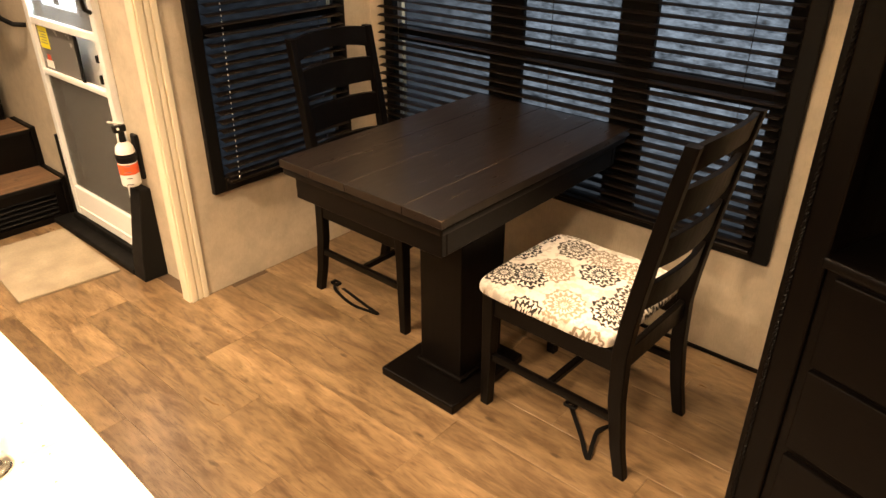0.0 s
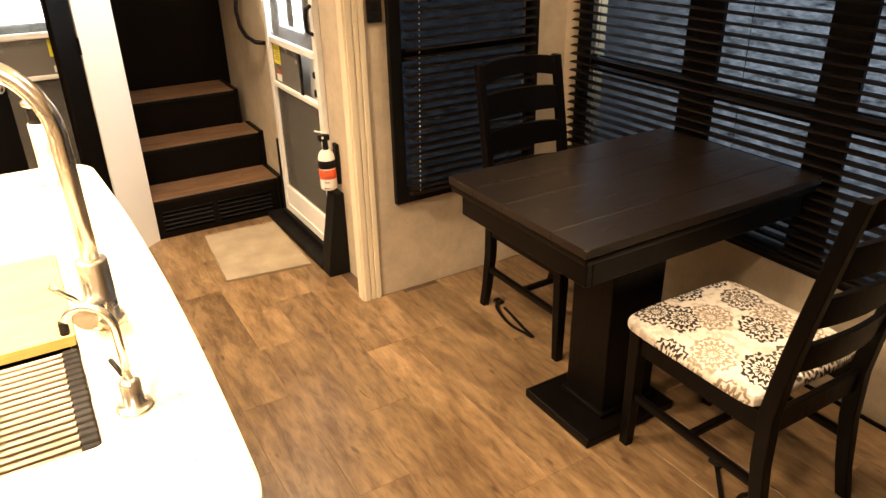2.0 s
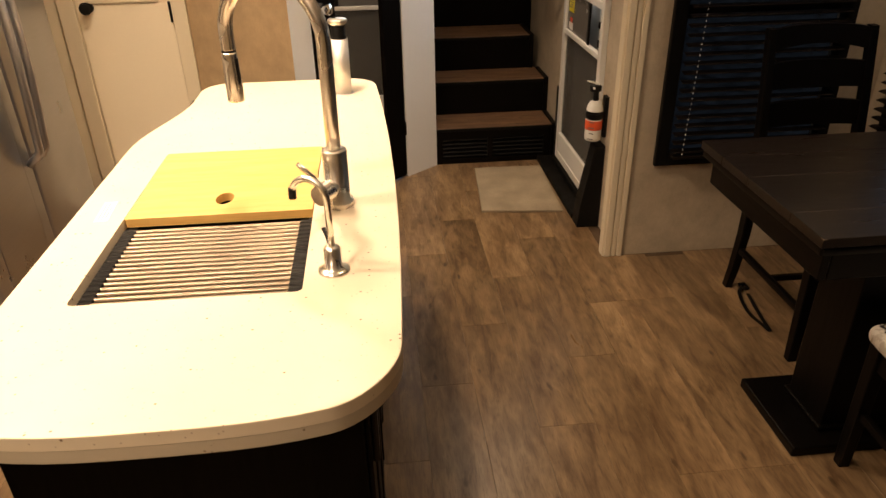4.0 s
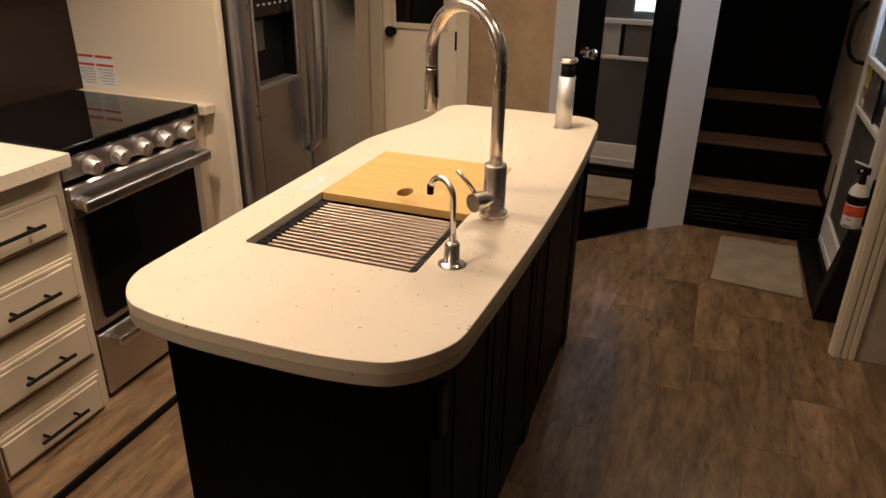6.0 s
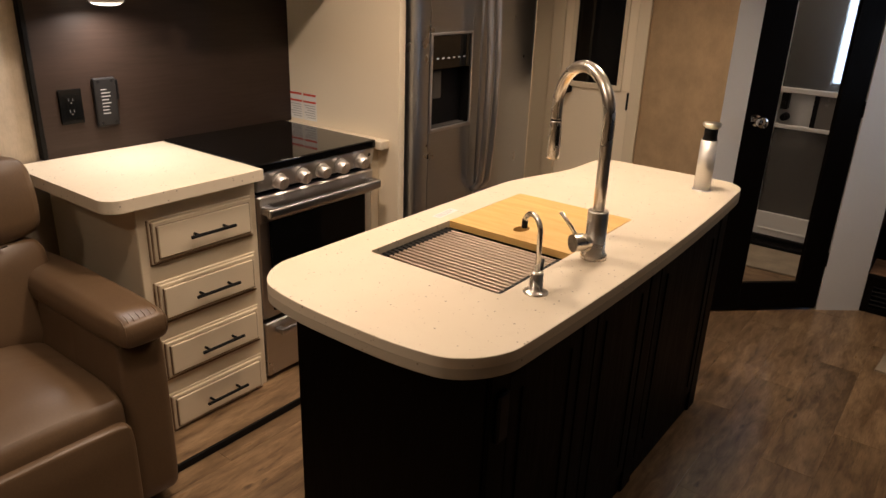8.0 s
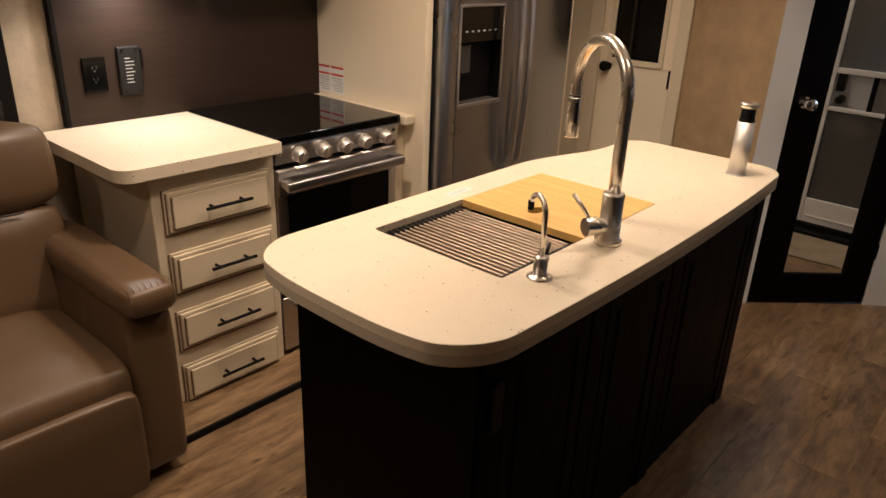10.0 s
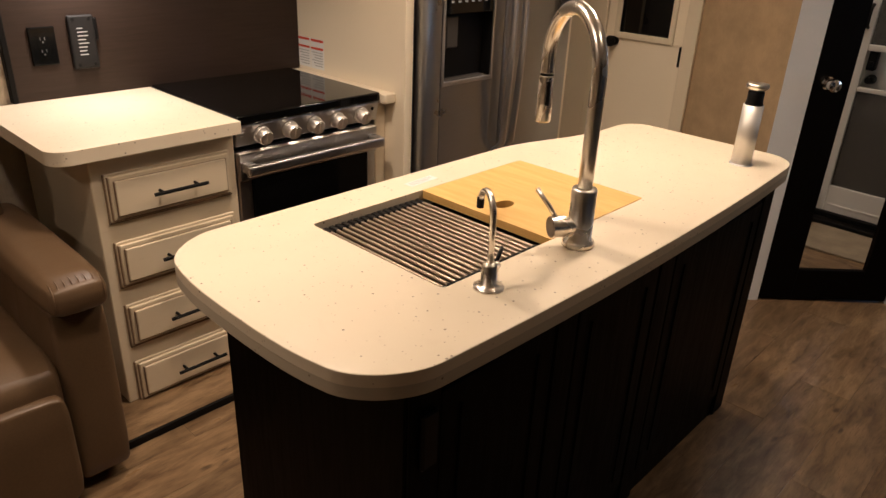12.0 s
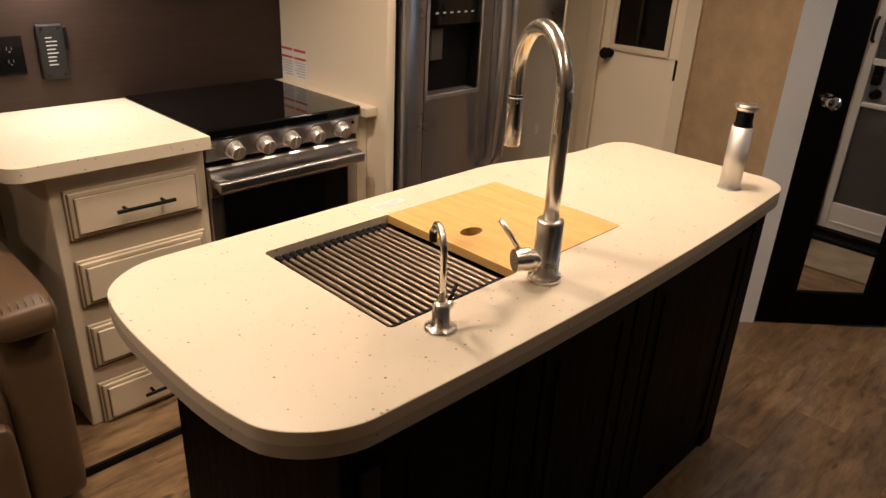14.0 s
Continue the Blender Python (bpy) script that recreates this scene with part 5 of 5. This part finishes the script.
def strap(at, turn, points, label):
    """A black webbing strap with a plastic buckle, crumpled on the floor."""
    s = thing("webbing_strap", at, label, "strap")
    m = pose(*at, 0, 0, turn)
    pts = [Vector(p) for p in points]
    bm = bmesh.new()
    dense = []
    for i in range(len(pts) - 1):
        p0, p1, p2, p3 = pts[max(i - 1, 0)], pts[i], pts[i + 1], pts[min(i + 2, len(pts) - 1)]
        for k in range(8):
            t = k / 8
            dense.append(0.5 * (2 * p1 + (p2 - p0) * t + (2 * p0 - 5 * p1 + 4 * p2 - p3) * t * t + (3 * p1 - p0 - 3 * p2 + p3) * t ** 3))
    rows = []
    for i, p in enumerate(dense):
        d = (dense[min(i + 1, len(dense) - 1)] - dense[max(i - 1, 0)])
        side = Vector((-d.y, d.x, 0)).normalized() * 0.007
        side.rotate(Euler((0, 0.5 * math.sin(i * 0.22), 0)))
        side.z = abs(side.z) * 0.5
        rows.append([bm.verts.new(p + side + Vector((0, 0, h))) for h in (0, 0.002)] + [bm.verts.new(p - side + Vector((0, 0, h))) for h in (0.002, 0)])
    for a, b in zip(rows, rows[1:]):
        for k in range(4):
            bm.faces.new((a[k], a[(k + 1) % 4], b[(k + 1) % 4], b[k]))
    bm.faces.new(rows[0][::-1])
    bm.faces.new(rows[-1])
    bmesh.ops.recalc_face_normals(bm, faces=bm.faces)
    part("webbing", turned(bm, m), MATTE, s)
    e = pts[0]
    part("buckle", turned(joined(box(e.x - 0.022, e.x + 0.022, e.y - 0.014, e.y - 0.008, 0.001, 0.014, 0.002), box(e.x - 0.022, e.x + 0.022, e.y + 0.008, e.y + 0.014, 0.001, 0.014, 0.002),
                                box(e.x - 0.022, e.x - 0.014, e.y - 0.008, e.y + 0.008, 0.001, 0.013), box(e.x + 0.012, e.x + 0.020, e.y - 0.008, e.y + 0.008, 0.001, 0.013)), m), BLACK, s, "black plastic buckle")
    return s


strap((0.05, -1.55, 0.001), 0, [(0.0, 0.0, 0.004), (-0.05, 0.05, 0.004), (-0.11, 0.11, 0.004), (-0.17, 0.175, 0.004), (-0.15, 0.11, 0.012), (-0.135, 0.05, 0.010), (-0.16, -0.02, 0.004)], "black webbing strap with buckle on the floor under a chair")
strap((1.15, -1.55, 0.001), 0, [(0.09, -0.01, 0.004), (0.05, 0.03, 0.012), (-0.02, 0.05, 0.006), (-0.10, 0.06, 0.004), (-0.17, 0.05, 0.004), (-0.22, 0.04, 0.004), (-0.15, 0.035, 0.010), (-0.05, 0.02, 0.012), (0.04, 0.0, 0.006)], "crumpled black webbing strap on the floor beside the table")

# ---- entry ----
rug = solid("door_mat", prism([(2.095, -0.590), (2.045, -0.998), (2.655, -1.015), (2.672, -0.632)], 0.0, 0.013, 0.004), RUG, "cream short-pile door mat before the stairs", "mat")
ext = thing("fire_extinguisher", (1.905, -1.075, 0.43), "small white fire extinguisher with red label in a black bracket", "extinguisher")
EX, EY = 1.902, -1.072
part("cylinder", lathe([(0.030, 0.0), (0.037, 0.006), (0.038, 0.02), (0.038, 0.145), (0.034, 0.165), (0.022, 0.182), (0.012, 0.188)], (EX, EY, 0.435), 28), WHITE, ext)
part("red_band", lathe([(0.0384, 0.055), (0.0388, 0.056), (0.0388, 0.098), (0.0384, 0.099)], (EX, EY, 0.435), 28), plain("orange_red_label", (0.75, 0.10, 0.03), 0.45), ext, "orange-red label")
part("black_band", lathe([(0.0384, 0.104), (0.0387, 0.105), (0.0387, 0.140), (0.0384, 0.141)], (EX, EY, 0.435), 28), BLACK, ext)
for k in range(4):
    a = radians(140 + 14 * (k % 2))
    part("print_line", turned(box(-0.001, 0.001, -0.014, 0.012 - 0.005 * (k % 2), 0, 0.004), pose(EX - 0.0385 * math.cos(radians(-35)), EY + 0.0385 * math.sin(radians(35)), 0.448 + k * 0.026, 0, 0, -35)), INK, ext)
part("valve", joined(rod((EX, EY, 0.620), (EX, EY, 0.665), 0.014, 0.012, 14), box(EX - 0.012, EX + 0.012, EY - 0.02, EY + 0.03, 0.662, 0.690, 0.003)), BLACK, ext)
part("trigger", joined(turned(box(-0.008, 0.008, -0.012, 0.048, 0, 0.006, 0.002), pose(EX, EY, 0.694, 18, 0, 0)), box(EX - 0.02, EX + 0.012, EY + 0.012, EY + 0.02, 0.676, 0.684)), WHITE, ext, "white trigger")
part("bracket", joined(box(EX - 0.02, EX + 0.02, -1.129, -1.112, 0.45, 0.64, 0.003), lathe([(0.0395, 0.150), (0.0415, 0.150), (0.0415, 0.166), (0.0395, 0.166)], (EX, EY, 0.40), 28), box(EX - 0.012, EX + 0.012, -1.115, EY - 0.037, 0.552, 0.566)), BLACK, ext, "black bracket with strap")


def wedge():
    bm = bmesh.new()
    low = [(1.868, -1.129), (1.868, -1.022), (1.962, -1.022), (1.962, -1.129)]
    mid = [(1.868, -1.129), (1.868, -1.030), (1.962, -1.030), (1.962, -1.129)]
    top = [(1.872, -1.129), (1.872, -1.082), (1.958, -1.082), (1.958, -1.129)]
    rings = [[bm.verts.new((x, y, z)) for x, y in pts] for pts, z in ((low, 0.0), (mid, 0.10), (top, 0.41))]
    for a, b in zip(rings, rings[1:]):
        for k in range(4):
            bm.faces.new((a[k], a[(k + 1) % 4], b[(k + 1) % 4], b[k]))
    bm.faces.new(rings[0][::-1])
    bm.faces.new(rings[-1])
    bmesh.ops.recalc_face_normals(bm, faces=bm.faces)
    bmesh.ops.bevel(bm, geom=list(bm.edges), offset=0.004, segments=2, affect="EDGES", profile=0.5)
    return bm


guard = thing("door_guard", (1.915, -1.08, 0), "black tapered corner guard beside the entry door", "guard")
part("shell", wedge(), MATTE, guard)
part("screw", rod((1.885, -1.083, 0.385), (1.885, -1.080, 0.385), 0.005, n=10), CHROME, guard)
pad_ = thing("switch_pad", (1.57, -1.19, 1.2), "black six-button switch pad on the alcove wall", "switch")
part("case", box(1.564, 1.5775, -1.222, -1.160, 1.192, 1.34, 0.005, 2), BLACK, pad_)
for k in range(6):
    part("button", box(1.561, 1.5645, -1.214 + 0.026 * (k % 2), -1.194 + 0.026 * (k % 2), 1.208 + 0.036 * (k // 2), 1.232 + 0.036 * (k // 2), 0.003), MATTE, pad_)
grab = thing("grab_handle", (3.0, -1.12, 1.0), "black flexible grab handle on the stair wall", "handle")
part("grip", tube([(3.08, -1.128, 1.22), (3.07, -1.09, 1.17), (3.03, -1.07, 1.10), (2.96, -1.06, 1.03), (2.88, -1.065, 0.985), (2.80, -1.085, 0.965), (2.77, -1.128, 0.96)], 0.011, 10), BLACK, grab)
latchbox = thing("lock_plate", (2.72, -0.36, 1.4), "black latch plate on the pale panel", "latch")
PANEL_M = Matrix(((run.x, -run.y, 0, 2.72), (run.y, run.x, 0, -0.36), (0, 0, 1, 0), (0, 0, 0, 1)))
part("plate", turned(box(-0.014, 0.014, -0.014, 0.002, 1.40, 1.50, 0.004), PANEL_M), BLACK, latchbox)
part("stud", turned(rod((0, 0.004, 1.335), (0, -0.008, 1.335), 0.010, n=12), PANEL_M), BLACK, latchbox)

# ---- floor planks ----
PW, PL = 0.178, 0.92
meshes = {}
row, y = 0, -2.145
while y < 2.02:
    w = min(PW, 2.025 - y)
    near, far = (-3.19, 2.778) if y > -1.2 else (-1.69, 1.575)
    x = near - ((row * 0.37) % 1.0) * PL
    while x < far:
        x0, x1 = max(x, near), min(x + PL, far)
        if x1 - x0 > 0.03:
            key = (round(x1 - x0, 3), round(w, 3))
            if key not in meshes:
                meshes[key] = mesh_of("plank", box(-key[0] / 2 + 0.0003, key[0] / 2 - 0.0003, -w / 2 + 0.0003, w / 2 - 0.0003, -0.005, 0.0, 0.0006), FLOOR, False)
            p = new("plank", meshes[key])
            p.parent = floor
            p.location = ((x0 + x1) / 2, y + w / 2, 0.0)
        x += PL
    y += PW
    row += 1
